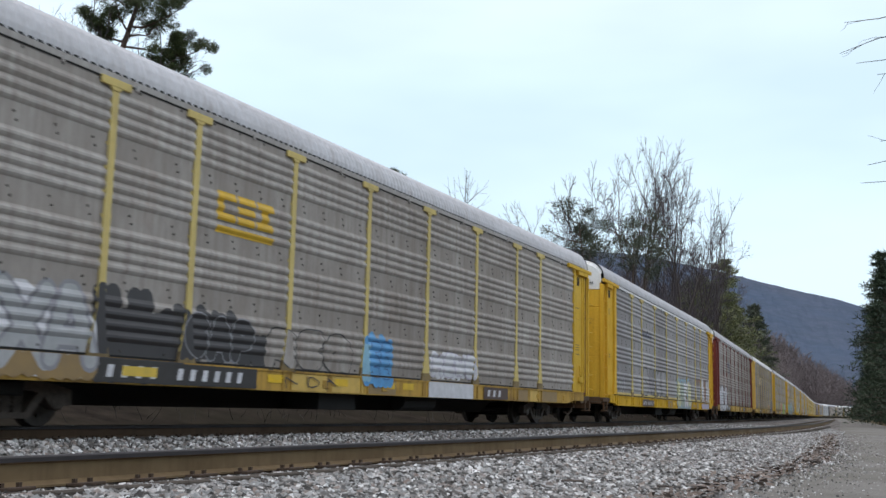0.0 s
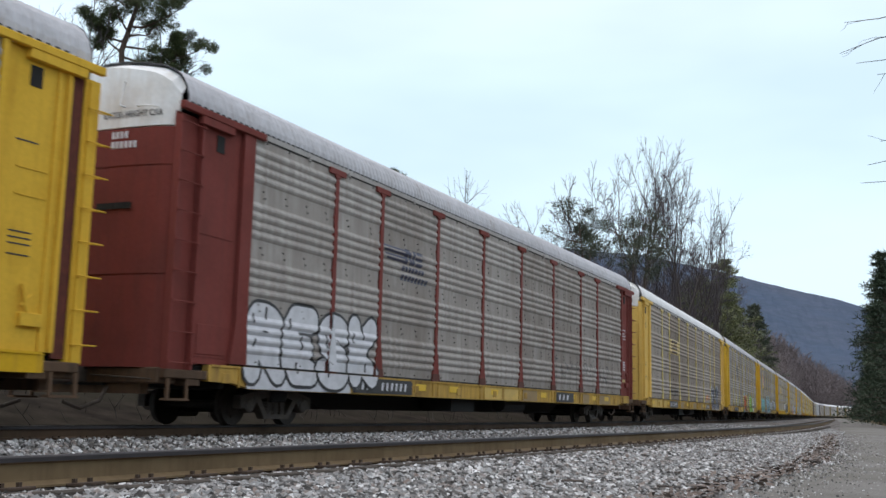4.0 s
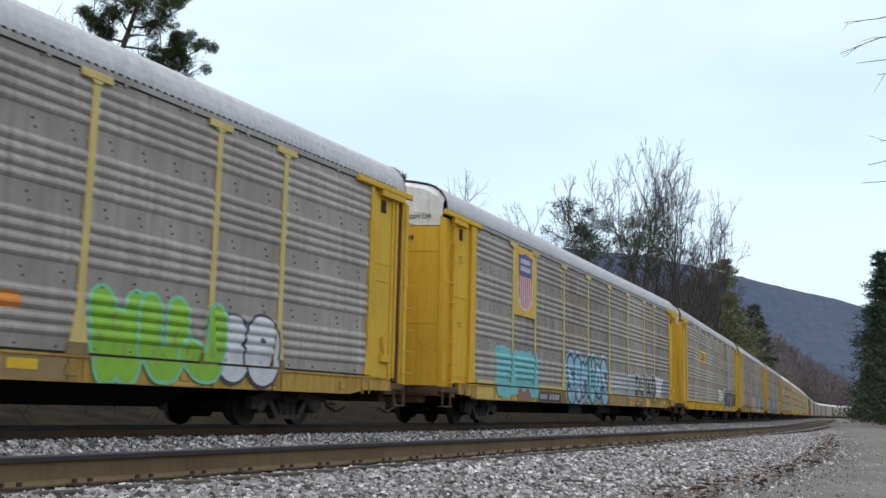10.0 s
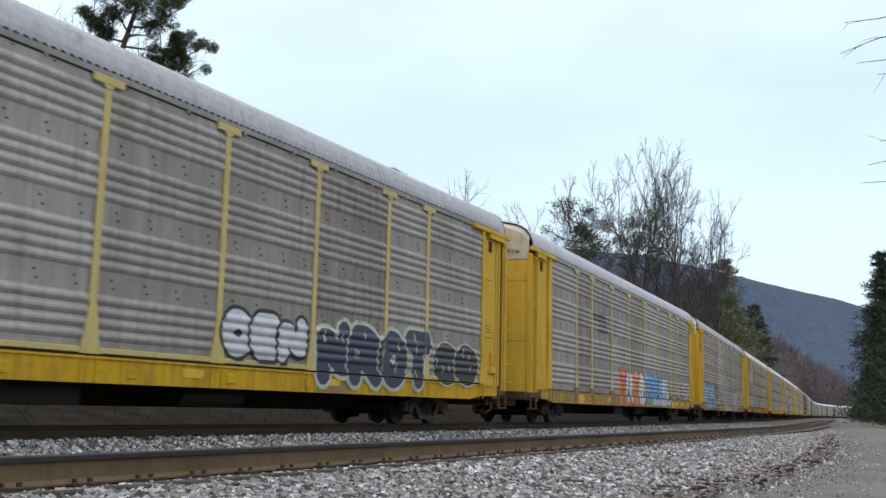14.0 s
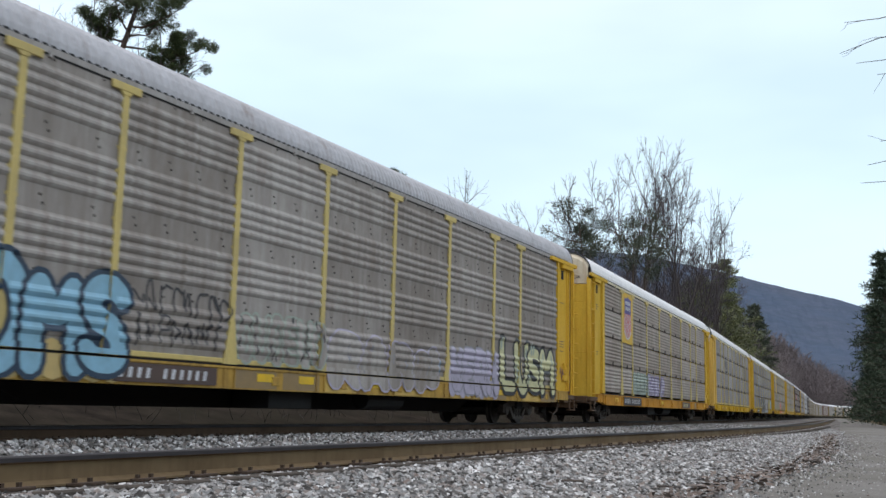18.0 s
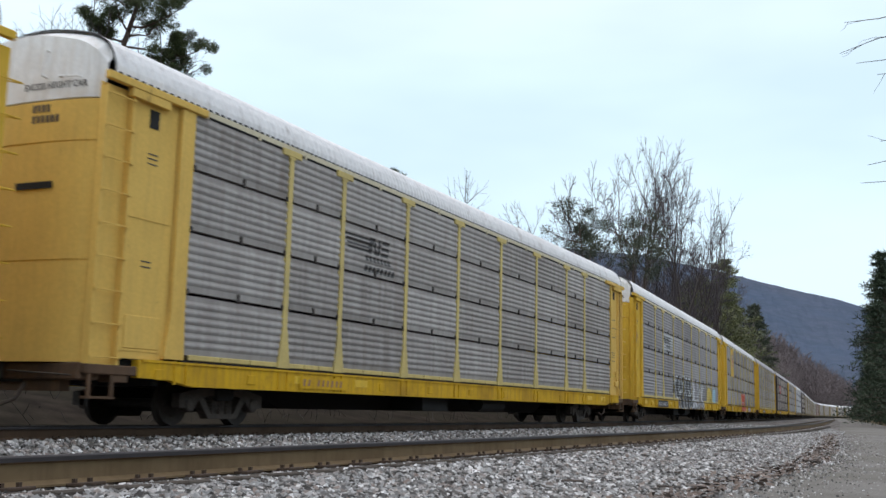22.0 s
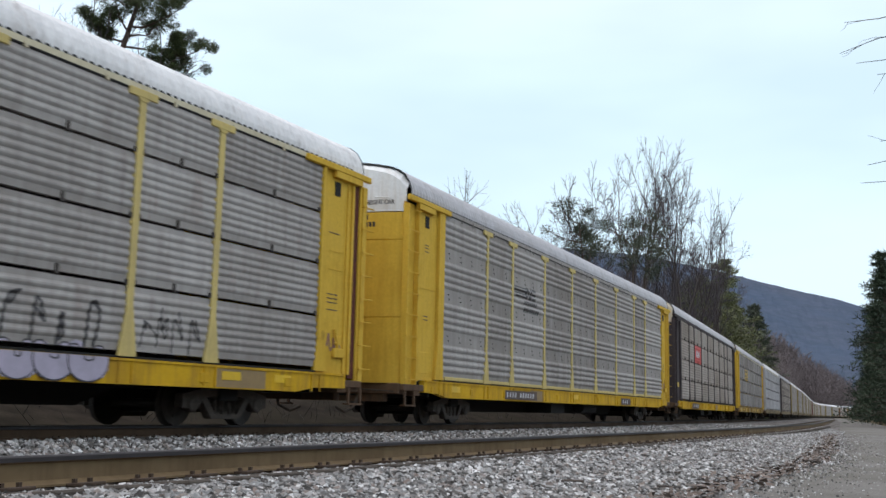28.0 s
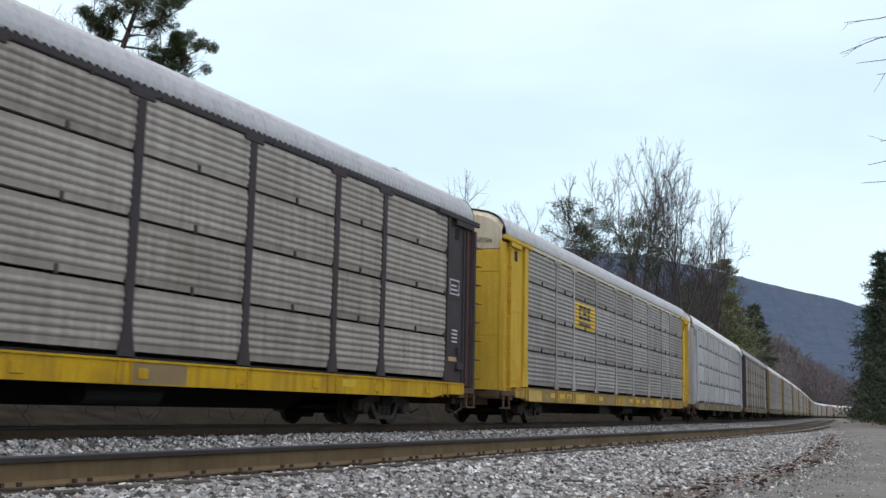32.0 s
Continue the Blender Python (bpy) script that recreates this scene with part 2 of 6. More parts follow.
ROAD = earth("gravel_road", (0.245, 0.236, 0.225), (0.19, 0.182, 0.172), (0.15, 0.143, 0.122))
LITTER = earth("leaf_litter", (0.20, 0.145, 0.10), (0.13, 0.095, 0.065), (0.16, 0.14, 0.075))
# bank colour taken darker to hold the shade behind the train
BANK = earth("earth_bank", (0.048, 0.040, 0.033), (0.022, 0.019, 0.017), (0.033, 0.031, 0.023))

bm = bmesh.new()
bmesh.ops.create_grid(bm, x_segments=40, y_segments=40, size=4000)
bmesh.ops.translate(bm, verts=bm.verts, vec=(900, 0, -0.42))
ground = new("ground", mesh_of("ground", bm))
ground.data.materials.append(LITTER)
tagged(ground, "brown leaf-strewn ground reaching to the hills", "ground", kind="structure")

TRACK_S = [x for x in np.arange(-90, 120, 2.0)] + [x for x in np.arange(120, 620, 8.0)]
B_OFF = 7.571


def toe(s):
    return float(np.interp(s, [18, 38, 80], [2.45, 1.15, 0.85]))


def bed(s):
    t = toe(s)
    return [(-4.6, -0.44), (-2.2, -0.19), (2.0, -0.19), (4.2, -0.23), (B_OFF - 2.9, -0.22), (B_OFF - 0.3, -0.17), (B_OFF + 0.05, -0.158), (B_OFF + 0.28 * t, -0.142), (B_OFF + t * 0.62, -0.25), (B_OFF + t, -0.35), (B_OFF + t + 0.1, -0.44)]


ballast = sweep("ballast", bed(0), TRACK_S, BALLAST, False, shape=bed)
tagged(ballast, "bed of grey crushed stone under two tracks", "ballast")
road = sweep("road", [0] * 4, TRACK_S, ROAD, False, shape=lambda s: [(B_OFF + toe(s) - 0.5, -0.405), (B_OFF + toe(s) + 0.3, -0.36), (B_OFF + toe(s) + 1.6, -0.345), (B_OFF + toe(s) + 4.2, -0.39)])
tagged(road, "pale grey gravel road beside the tracks", "road")
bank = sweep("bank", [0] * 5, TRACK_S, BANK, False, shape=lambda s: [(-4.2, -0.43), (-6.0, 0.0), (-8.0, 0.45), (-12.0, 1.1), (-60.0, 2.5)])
tagged(bank, "earth bank with dead leaves, coloured dark for the train's shade", "bank")

# a plain slope out of view, added to keep low sky light off the train
SLOPE = earth("unseen_slope_earth", (0.10, 0.075, 0.05), (0.065, 0.05, 0.035), (0.06, 0.06, 0.03))
verts, faces = [], []
steps = [(-9.0, -0.44), (-11.0, 0.6), (-14.0, 2.6), (-18.0, 4.8), (-24.0, 7.2), (-40.0, 10.0)]
xs = np.arange(-90, 76, 3.0)
for x in xs:
    for y, z in steps:
        verts.append((x, y + 0.5 * math.sin(x * 0.13), z + (0.35 * noise.noise(Vector((x * 0.2, y * 0.3, 5))) if z > 0 else 0)))
for i in range(len(xs) - 1):
    for k in range(5):
        faces.append((i * 6 + k, i * 6 + k + 1, (i + 1) * 6 + k + 1, (i + 1) * 6 + k))
me = bpy.data.meshes.new("hillside")
me.from_pydata(verts, [], faces)
me.materials.append(SLOPE)
tagged(new("hillside", me), "unseen slope beyond the road that blocks low sky light", "hillside", kind="structure")

RAIL_SIDE = paint("rail_rust", (0.185, 0.132, 0.075), (0.10, 0.068, 0.040), amount=0.6)
RAIL_HEAD = plain("rail_head_steel", (0.034, 0.029, 0.032), 0.75, 0.0, 0.3)


def rail_outline(o, top, lean=0.0):
    pts = [(-0.07, -0.175), (0.07, -0.175), (0.07, -0.162), (0.012, -0.14), (0.010, -0.045), (0.036, -0.034), (0.036, -0.008), (0.028, 0.0), (-0.028, 0.0),
           (-0.036, -0.008), (-0.036, -0.034), (-0.010, -0.045), (-0.012, -0.14), (-0.07, -0.162)]
    return [(o + a, top + b) for a, b in pts]


# rail rust darkened for the main track, with the train's shadow in its colour
RAIL_SHADED = paint("shaded_rail_rust", (0.085, 0.055, 0.036), (0.05, 0.034, 0.025), amount=0.6)


def track(label, near_off, near_top, far_off, far_top, web):
    t = tagged(new("railway_track"), label, "railway track", kind="")
    for off, top in ((near_off, near_top), (far_off, far_top)):
        r = sweep("rail", rail_outline(off, top), TRACK_S, web, True, kind="")
        r.data.materials.append(RAIL_HEAD)
        for p in r.data.polygons:
            if p.center.z > top - 0.036:
                p.material_index = 1
        r.parent = t
    return t


main_track = track("rusty steel rails of the main track", 0.7525, 0.0, -0.7525, -0.03, RAIL_SHADED)
near_track = track("rusty steel rails of the nearer, empty track", B_OFF, 0.061, B_OFF - 1.505, -0.06, RAIL_SIDE)
TIE = plain("weathered_tie_wood", (0.085, 0.070, 0.058), 0.95, 0.0, 0.5, 6)
PLATE = plain("rusty_plate", (0.085, 0.055, 0.038), 0.85, 0.1, 0.5, 20)


def tie_mesh(name, plate):
    bm = bmesh.new()
    if plate:
        box(bm, -0.10, 0.10, -0.19, 0.19, 0.0, 0.022, 0.004)
        for x, y in ((-0.06, -0.10), (0.06, -0.10), (-0.06, 0.10), (0.06, 0.10)):
            box(bm, x - 0.010, x + 0.010, y - 0.013, y + 0.013, 0.018, 0.046)
    else:
        box(bm, -0.11, 0.11, -1.3, 1.3, -0.17, 0.0, 0.012)
    return mesh_of(name, bm)


TIE_ME, PLATE_ME = tie_mesh("tie", False), tie_mesh("tie_plate", True)
for t, mid, top, cant, s0, s1 in ((near_track, B_OFF - 0.7525, -0.192, -4.6, 2.0, 60.0), (main_track, 0.0, -0.195, -1.1, 2.0, 42.0)):
    s = s0
    while s < s1:
        p, th = line(s, mid, top)
        m = pose(p.x, p.y, p.z, 0, 0, math.degrees(th)) @ pose(0, 0, 0, cant, 0, 0)
        hang("tie", TIE_ME, TIE, t, "", m)
        hang("tie_plate", PLATE_ME, PLATE, t, "", m @ pose(0, -0.7525, 0.003))
        s += 0.52


# ---- woods, trees and hills ----
BARK = plain("bark", (0.115, 0.092, 0.080), 0.9, 0.0, 0.5, 5)
TWIG = plain("bare_twigs", (0.098, 0.080, 0.090), 0.9, 0.0, 0.4, 3)
PINE_BARK = plain("pine_bark", (0.10, 0.068, 0.052), 0.9, 0.0, 0.5, 5)


def leafy(name, a, b):
    m = Mat(name, 0.75, 0.0, 0.3)
    geo = m.node("ShaderNodeNewGeometry")
    big = m.noise(0.6, 3)
    col = m.ramp(geo.outputs["Random Per Island"], (0.0, a), (1.0, b))
    col = m.mix(m.ramp(big, (0.35, 0.0), (0.7, 0.7)), col, tuple(v * 0.5 for v in a))
    return m.color(col).m


PINE_NEEDLE = leafy("pine_needles", (0.040, 0.058, 0.026), (0.100, 0.118, 0.042))
DARK_NEEDLE = leafy("dark_conifer_needles", (0.018, 0.032, 0.019), (0.050, 0.070, 0.036))
OLIVE_LEAF = leafy("olive_evergreen_leaves", (0.130, 0.145, 0.075), (0.235, 0.240, 0.105))
GREY_NEEDLE = leafy("grey_green_needles", (0.055, 0.068, 0.048), (0.115, 0.128, 0.085))


class Shape:
    """Gathers plain vertices and faces, for meshes of many small pieces."""

    def __init__(self):
        self.v, self.quads, self.threes, self.n = [], [], [], 0

    def tube(self, pts, radii, sides):
        pts = np.asarray(pts, float)
        d = np.empty_like(pts)
        d[:-1] = pts[1:] - pts[:-1]
        d[-1] = d[-2]
        d /= np.sqrt((d * d).sum(1))[:, None] + 1e-9
        ref = np.array([0.31, 0.87, 0.38]) if abs(d[0][2]) > 0.8 else np.array([0.1, 0.05, 1.0])
        a = np.stack([d[:, 1] * ref[2] - d[:, 2] * ref[1], d[:, 2] * ref[0] - d[:, 0] * ref[2], d[:, 0] * ref[1] - d[:, 1] * ref[0]], 1)
        a /= np.sqrt((a * a).sum(1))[:, None] + 1e-9
        b = np.stack([d[:, 1] * a[:, 2] - d[:, 2] * a[:, 1], d[:, 2] * a[:, 0] - d[:, 0] * a[:, 2], d[:, 0] * a[:, 1] - d[:, 1] * a[:, 0]], 1)
        ang = np.arange(sides) * math.tau / sides
        ring = a[:, None, :] * np.cos(ang)[None, :, None] + b[:, None, :] * np.sin(ang)[None, :, None]
        self.v.append((pts[:, None, :] + ring * np.asarray(radii)[:, None, None]).reshape(-1, 3))
        k = np.arange(sides)
        j = (k + 1) % sides
        one = np.stack([k, j, sides + j, sides + k], 1)
        self.quads.append((one[None] + (self.n + np.arange(len(pts) - 1) * sides)[:, None, None]).reshape(-1, 4))
        self.n += len(pts) * sides

    def tris(self, v):
        """Loose triangles, as an array of shape (count, 3, 3)."""
        v = np.asarray(v, float)
        self.v.append(v.reshape(-1, 3))
        self.threes.append(self.n + np.arange(3 * len(v)).reshape(-1, 3))
        self.n += 3 * len(v)

    def mesh(self, name, material):
        v = np.concatenate(self.v)
        q = np.concatenate(self.quads) if self.quads else np.zeros((0, 4), int)
        t = np.concatenate(self.threes) if self.threes else np.zeros((0, 3), int)
        me = bpy.data.meshes.new(name)
        me.vertices.add(len(v))
        me.vertices.foreach_set("co", v.astype(np.float32).ravel())
        me.loops.add(q.size + t.size)
        me.loops.foreach_set("vertex_index", np.concatenate([q.ravel(), t.ravel()]).astype(np.int32))
        me.polygons.add(len(q) + len(t))
        me.polygons.foreach_set("loop_start", np.concatenate([np.arange(len(q)) * 4, q.size + np.arange(len(t)) * 3]).astype(np.int32))
        me.update(calc_edges=True)
        me.validate()
        me.materials.append(material)
        return me


def limb(rng, p, d, length, wander, lift, steps=5):
    """A wandering line of points that bends upwards by lift."""
    pts = [np.array(p, float)]
    d = np.array(d, float)
    d /= np.linalg.norm(d)
    for _ in range(steps):
        d = d + rng.normal(0, wander, 3) + np.array([0, 0, lift])
        d /= np.linalg.norm(d)
        pts.append(pts[-1] + d * length / steps)
    return np.array(pts), d


def bare_tree(label, x, y, height, spread, seed, base=-0.4, rise=0.30, twig=0.020, stems=4, trunk_r=None, lean=(0, 0), depth=6, open_=0.50):
    """A tree that forks again and again into a rounded fan of fine twigs."""
    rng = np.random.default_rng(seed)
    tree = tagged(new("bare_tree"), label, "tree", "bare trees behind the train")
    tree.location = (x, y, base)
    tubes = []
    r0 = trunk_r or height * 0.0105

    def grow(p, d, length, r, level):
        q, d2 = limb(rng, p, d, length, 0.085, 0.035 if level < 4 else 0.0, 5)
        end = max(r * 0.66, twig * 0.7)
        tubes.append((q, np.linspace(r, end, 6), level))
        if level >= depth:
            return
        side = np.cross(d2, rng.normal(0, 1, 3))
        side /= np.linalg.norm(side) + 1e-9
        count = 2 if level < 3 or rng.random() < 0.55 else 3
        for k in range(count):
            a = math.tau * k / count + rng.normal(0, 0.5)
            turn = side * math.cos(a) + np.cross(d2, side) * math.sin(a)
            ang = open_ * (0.35 if k == 0 and level < 3 else 1.0) * (0.6 + 0.7 * rng.random())
            grow(q[-1], d2 + turn * ang, length * ((0.80 if k == 0 else 0.70) if level < 4 else 0.58) * (0.85 + 0.3 * rng.random()), max(end * (0.95 if k == 0 else 0.72), twig), level + 1)
        for _ in range(3 if level > 1 else 2):
            i = int(rng.integers(1, 5))
            turn = rng.normal(0, 1, 3)
            turn /= np.linalg.norm(turn)
            grow(q[i], (q[i + 1] - q[i]) / (length / 5) + turn * (0.7 + 0.4 * rng.random()), length * 0.5 * (0.7 + 0.5 * rng.random()), max(r * 0.38, twig), max(level + 2, 4))

    tp, d = limb(rng, (0, 0, 0), (lean[0], lean[1], 1), height * rise, 0.03, 0.05, 5)
    tubes.append((tp, np.linspace(r0, r0 * 0.85, 6), 0))
    turn = rng.random() * math.tau
    for k in range(stems):
        a = turn + math.tau * k / max(1, stems - 1)
        tilt = 0.06 if k == 0 else 0.16 + 0.20 * rng.random()
        start = tp[-1] if k == 0 else tp[-1 - int(rng.integers(0, 3))]
        grow(start, np.array([math.cos(a) * tilt, math.sin(a) * tilt, 1.0]), height * (1 - rise) * (0.30 if k == 0 else 0.27), r0 * (0.66 if k == 0 else 0.50), 1)
    everything = np.concatenate([q for q, r, l in tubes])
    up = height / everything[:, 2].max()
    axis = np.median(everything[:, :2], axis=0) * np.clip(everything[:, 2:] / height, 0, 1)
    wide = up * min(max(spread / up / np.percentile(np.linalg.norm(everything[:, :2] - axis, axis=1), 97), 0.7), 1.5)
    wood, twigs = Shape(), Shape()
    for q, r, l in tubes:
        q = q * np.array([wide, wide, up])
        (wood if l < 4 else twigs).tube(q, r, 6 if l < 2 else 4 if l < 4 else 3)
    for nm, sh, mat in (("trunk", wood, BARK), ("crown", twigs, TWIG)):
        ob = new(nm, sh.mesh(nm, mat))
        ob.parent = tree
    return tree


def tufts(rng, shape, c, size, count, length, width, flat=0.7):
    """A clump of narrow leaves round a place."""
    p = rng.normal(0, 1, (count, 3))
    p /= np.linalg.norm(p, axis=1)[:, None]
    p *= (rng.random(count) ** 0.45)[:, None] * size
    p[:, 2] *= flat
    d = p + rng.normal(0, size * 0.5, (count, 3))
    d /= np.linalg.norm(d, axis=1)[:, None] + 1e-9
    s = np.cross(d, rng.normal(0, 1, (count, 3)))
    s /= np.linalg.norm(s, axis=1)[:, None] + 1e-9
    base = np.array(c) + p
    ln = length * (0.6 + 0.8 * rng.random(count))[:, None]
    shape.tris(np.stack([base - s * width, base + s * width, base + d * ln], 1))


def pine(label, x, y, height, spread, seed, base=-0.4, rise=0.55, clumps=120, count=60, needle=0.2, width=0.016, size=0.6, leaf=None, name="pine_tree", lift=0.05, group="pines behind the train"):
    rng = np.random.default_rng(seed)
    tree = tagged(new(name), label, "tree", group)
    tree.location = (x, y, base)
    wood, leaves = Shape(), Shape()
    tp, _ = limb(rng, (0, 0, 0), (0, 0, 1), height, 0.035, 0.08, 9)
    r0 = height * 0.0125
    wood.tube(tp, np.linspace(r0, r0 * 0.12, len(tp)), 8)
    per = 5
    for k in range(clumps // per):
        t = rise + (1 - rise) * (k + rng.random()) / (clumps // per)
        i = min(int(t * 9), 8)
        p = tp[i] + (tp[i + 1] - tp[i]) * (t * 9 - i)
        a = rng.random() * math.tau
        ln = spread * (0.35 + 0.75 * math.sin(math.pi * (0.22 + 0.70 * (t - rise) / (1 - rise)))) * (0.5 + 0.55 * rng.random())
        q, d = limb(rng, p, (math.cos(a), math.sin(a), 0.15 + 0.4 * t), ln, 0.15, lift, 5)
        rr = max(0.02, r0 * 0.28 * ln / spread)
        wood.tube(q, np.linspace(rr, rr * 0.25, 6), 4)
        for j in range(per):
            u = 1.0 if j == 0 else 0.45 + 0.6 * rng.random()
            c = q[0] + (q[-1] - q[0]) * min(u, 1.0) if j == 0 else q[min(5, int(u * 5))] + rng.normal(0, ln * 0.13, 3)
            if j:
                wood.tube(np.array([q[min(4, int(u * 5))], c]), [0.014, 0.007], 3)
            tufts(rng, leaves, c, size * (0.7 + 0.6 * rng.random()), count, needle, width)
    for nm, sh, mat in (("trunk", wood, PINE_BARK), ("crown", leaves, leaf or PINE_NEEDLE)):
        ob = new(nm, sh.mesh(nm, mat))
        ob.parent = tree
    return tree


def conifer(label, x, y, height, spread, seed, base=-0.42, leaf=None, count=34, needle=0.55, width=0.07, rows=46, low=0.03, name="conifer", group="dark conifers by the road"):
    """A dense spire whose limbs hang in layers down to the ground."""
    rng = np.random.default_rng(seed)
    tree = tagged(new(name), label, "tree", group)
    tree.location = (x, y, base)
    wood, leaves = Shape(), Shape()
    tp, _ = limb(rng, (0, 0, 0), (0, 0, 1), height, 0.02, 0.1, 8)
    wood.tube(tp, np.linspace(height * 0.014, 0.02, 9), 7)
    for k in range(rows):
        t = low + (0.99 - low) * (k + rng.random()) / rows
        i = min(int(t * 8), 7)
        p = tp[i] + (tp[i + 1] - tp[i]) * (t * 8 - i)
        for _ in range(5):
            a = rng.random() * math.tau
            ln = spread * (1 - t) ** 0.75 * (0.6 + 0.65 * rng.random()) + 0.25
            q, d = limb(rng, p, (math.cos(a), math.sin(a), 0.12), ln, 0.10, -0.03, 5)
            wood.tube(q, np.linspace(0.035, 0.01, 6), 3)
            for j in range(1, 6):
                tufts(rng, leaves, q[j], 0.22 + ln * 0.11, count // 3, needle, width, 0.45)
    for nm, sh, mat in (("trunk", wood, PINE_BARK), ("crown", leaves, leaf or DARK_NEEDLE)):
        ob = new(nm, sh.mesh(nm, mat))
        ob.parent = tree
    return tree


TALL = "tall bare broadleaf tree with upswept grey-brown branches"
bare_tree(TALL, 107.8, 30.3, 30.9, 4.9, 11, stems=5)
bare_tree(TALL, 112.8, 27.2, 29.0, 4.3, 12, stems=5)
bare_tree(TALL, 127.1, 26.4, 28.6, 4.6, 13, lean=(0.0, -0.03))
bare_tree(TALL, 94.8, 31.7, 24.5, 2.9, 14, stems=4)
bare_tree(TALL, 114.2, 29.8, 28.0, 3.6, 15, stems=4)
bare_tree(TALL, 121.0, 26.9, 25.5, 3.6, 20, stems=4)
bare_tree("slender bare tree behind the train", 74.4, 29.3, 17.3, 2.1, 16, stems=4, twig=0.012)
bare_tree("slender bare tree behind the train", 55.5, 27.6, 15.1, 1.3, 17, stems=3, twig=0.009, depth=5)
bare_tree("bare tree with crooked limbs beside a pine", 34.5, 38.9, 22.5, 5.0, 18, twig=0.008, lean=(0.06, -0.05))
bare_tree("bare tree with crooked limbs beside a pine", 36.2, 35.0, 19.8, 3.8, 19, twig=0.007)


def open_pine(label, x, y, tips, seed, base=-0.4):
    """A pine with a bare leaning trunk and a few long limbs that end in dense needle clumps."""
    rng = np.random.default_rng(seed)
    tree = tagged(new("pine_tree"), label, "tree", "pines behind the train")
    tree.location = (x, y, base)
    wood, leaves = Shape(), Shape()
    stem = np.array([(0, 0, 0), (-0.2, 0.2, 6), (-0.45, 0.45, 12), (-0.62, 0.63, 16.9), (-0.2, 0.2, 19.4), (0.1, -0.1, 21.5)])
    wood.tube(stem, np.array([0.26, 0.23, 0.19, 0.13, 0.09, 0.04]), 8)
    for tip in tips:
        b = np.array(tip)
        a = np.array([np.interp(min(b[2] - 1.2, 19.5), stem[:, 2], stem[:, k]) for k in range(3)])
        ts = np.linspace(0, 1, 7)[:, None]
        reach = np.linalg.norm(b - a)
        q = a + (b - a) * ts + rng.normal(0, 0.07, (7, 3)) * np.sin(ts * 3.1) + np.array([0, 0, -0.14 * reach]) * np.sin(ts * math.pi)
        wood.tube(q, np.linspace(0.06, 0.018, 7), 5)
        for j in range(9):
            u = 0.55 + 0.5 * rng.random()
            p = a + (b - a) * min(u, 1.0) + rng.normal(0, 1, 3) * np.array([0.42, 0.42, 0.26])
            wood.tube(np.array([q[min(6, int(u * 6))], p]), [0.016, 0.008], 3)
            tufts(rng, leaves, p, 0.25 + 0.16 * rng.random(), 300, 0.13, 0.020, 0.8)
    for nm, sh, mat in (("trunk", wood, PINE_BARK), ("crown", leaves, PINE_NEEDLE)):
        ob = new(nm, sh.mesh(nm, mat))
        ob.parent = tree


rng = np.random.default_rng(23)
CROWN_ROWS = [(-1.4, 18.1), (-1.9, 18.5), (-0.9, 19.1), (-0.2, 19.0), (0.7, 18.8), (1.4, 19.3), (1.6, 18.3), (1.1, 17.4), (2.0, 17.8), (1.75, 16.8), (0.75, 16.7), (-0.6, 20.3), (0.7, 20.8), (-1.4, 20.4), (0.1, 21.2)]
open_pine("pine with an open crown of dark green needle clumps", 35.0, 33.5, [(u + v * 0.7, -u * 1.08 + v * 0.7, z) for u, z in CROWN_ROWS for v in (rng.normal(0, 0.7),)], 21)
pine("pine whose tip just shows over the train", 45.6, 25.0, 12.75, 0.6, 22, rise=0.9, clumps=15, count=90, size=0.24)
for k, (x, y, h, s) in enumerate([(79.9, 26.0, 17.0, 2.9), (82.4, 23.9, 16.2, 3.6), (79.3, 27.8, 15.6, 2.3), (84.0, 23.2, 15.0, 3.0)]):
    pine("pine with a rounded grey-green crown among bare trees", x, y, h, s, 31 + k, rise=0.78, clumps=45, count=60, needle=0.28, width=0.030, size=0.58, leaf=GREY_NEEDLE)
for k, (x, y, h, s) in enumerate([(147.0, 30.0, 23.0, 8.2), (137.0, 30.4, 19.0, 7.6), (157.2, 30.6, 18.5, 6.2), (165.0, 33.0, 16.5, 6.0), (143.0, 33.5, 19.5, 6.2)]):
    conifer("olive green evergreen behind the train", x, y, h, s, 41 + k, leaf=OLIVE_LEAF, count=48, needle=0.6, width=0.065, rows=34, name="evergreen", group="evergreens behind the train")
conifer("dark evergreen beyond the train", 227.0, 38.0, 24.5, 6.4, 51, leaf=GREY_NEEDLE, count=48, rows=30, needle=0.9, width=0.11, name="evergreen", group="evergreens behind the train")
conifer("dark evergreen beyond the train", 205.0, 37.0, 17.5, 5.4, 52, leaf=OLIVE_LEAF, count=45, rows=28, needle=0.8, width=0.10, name="evergreen", group="evergreens behind the train")
for k, (x, y, h, s) in enumerate([(85.0, 2.0, 18.0, 4.4), (97.0, 3.8, 16.0, 4.0), (110.0, 5.6, 17.5, 4.2), (129.0, 7.6, 17.2, 4.4), (150.0, 9.6, 15.0, 3.4), (180.0, 11.6, 13.0, 3.6), (215.0, 14.6, 14.0, 4.0), (255.0, 17.6, 14.0, 4.0)]):
    conifer("dense dark conifer at the edge of the road", x, y, h, s, 61 + k, needle=0.5, width=0.055, rows=40)

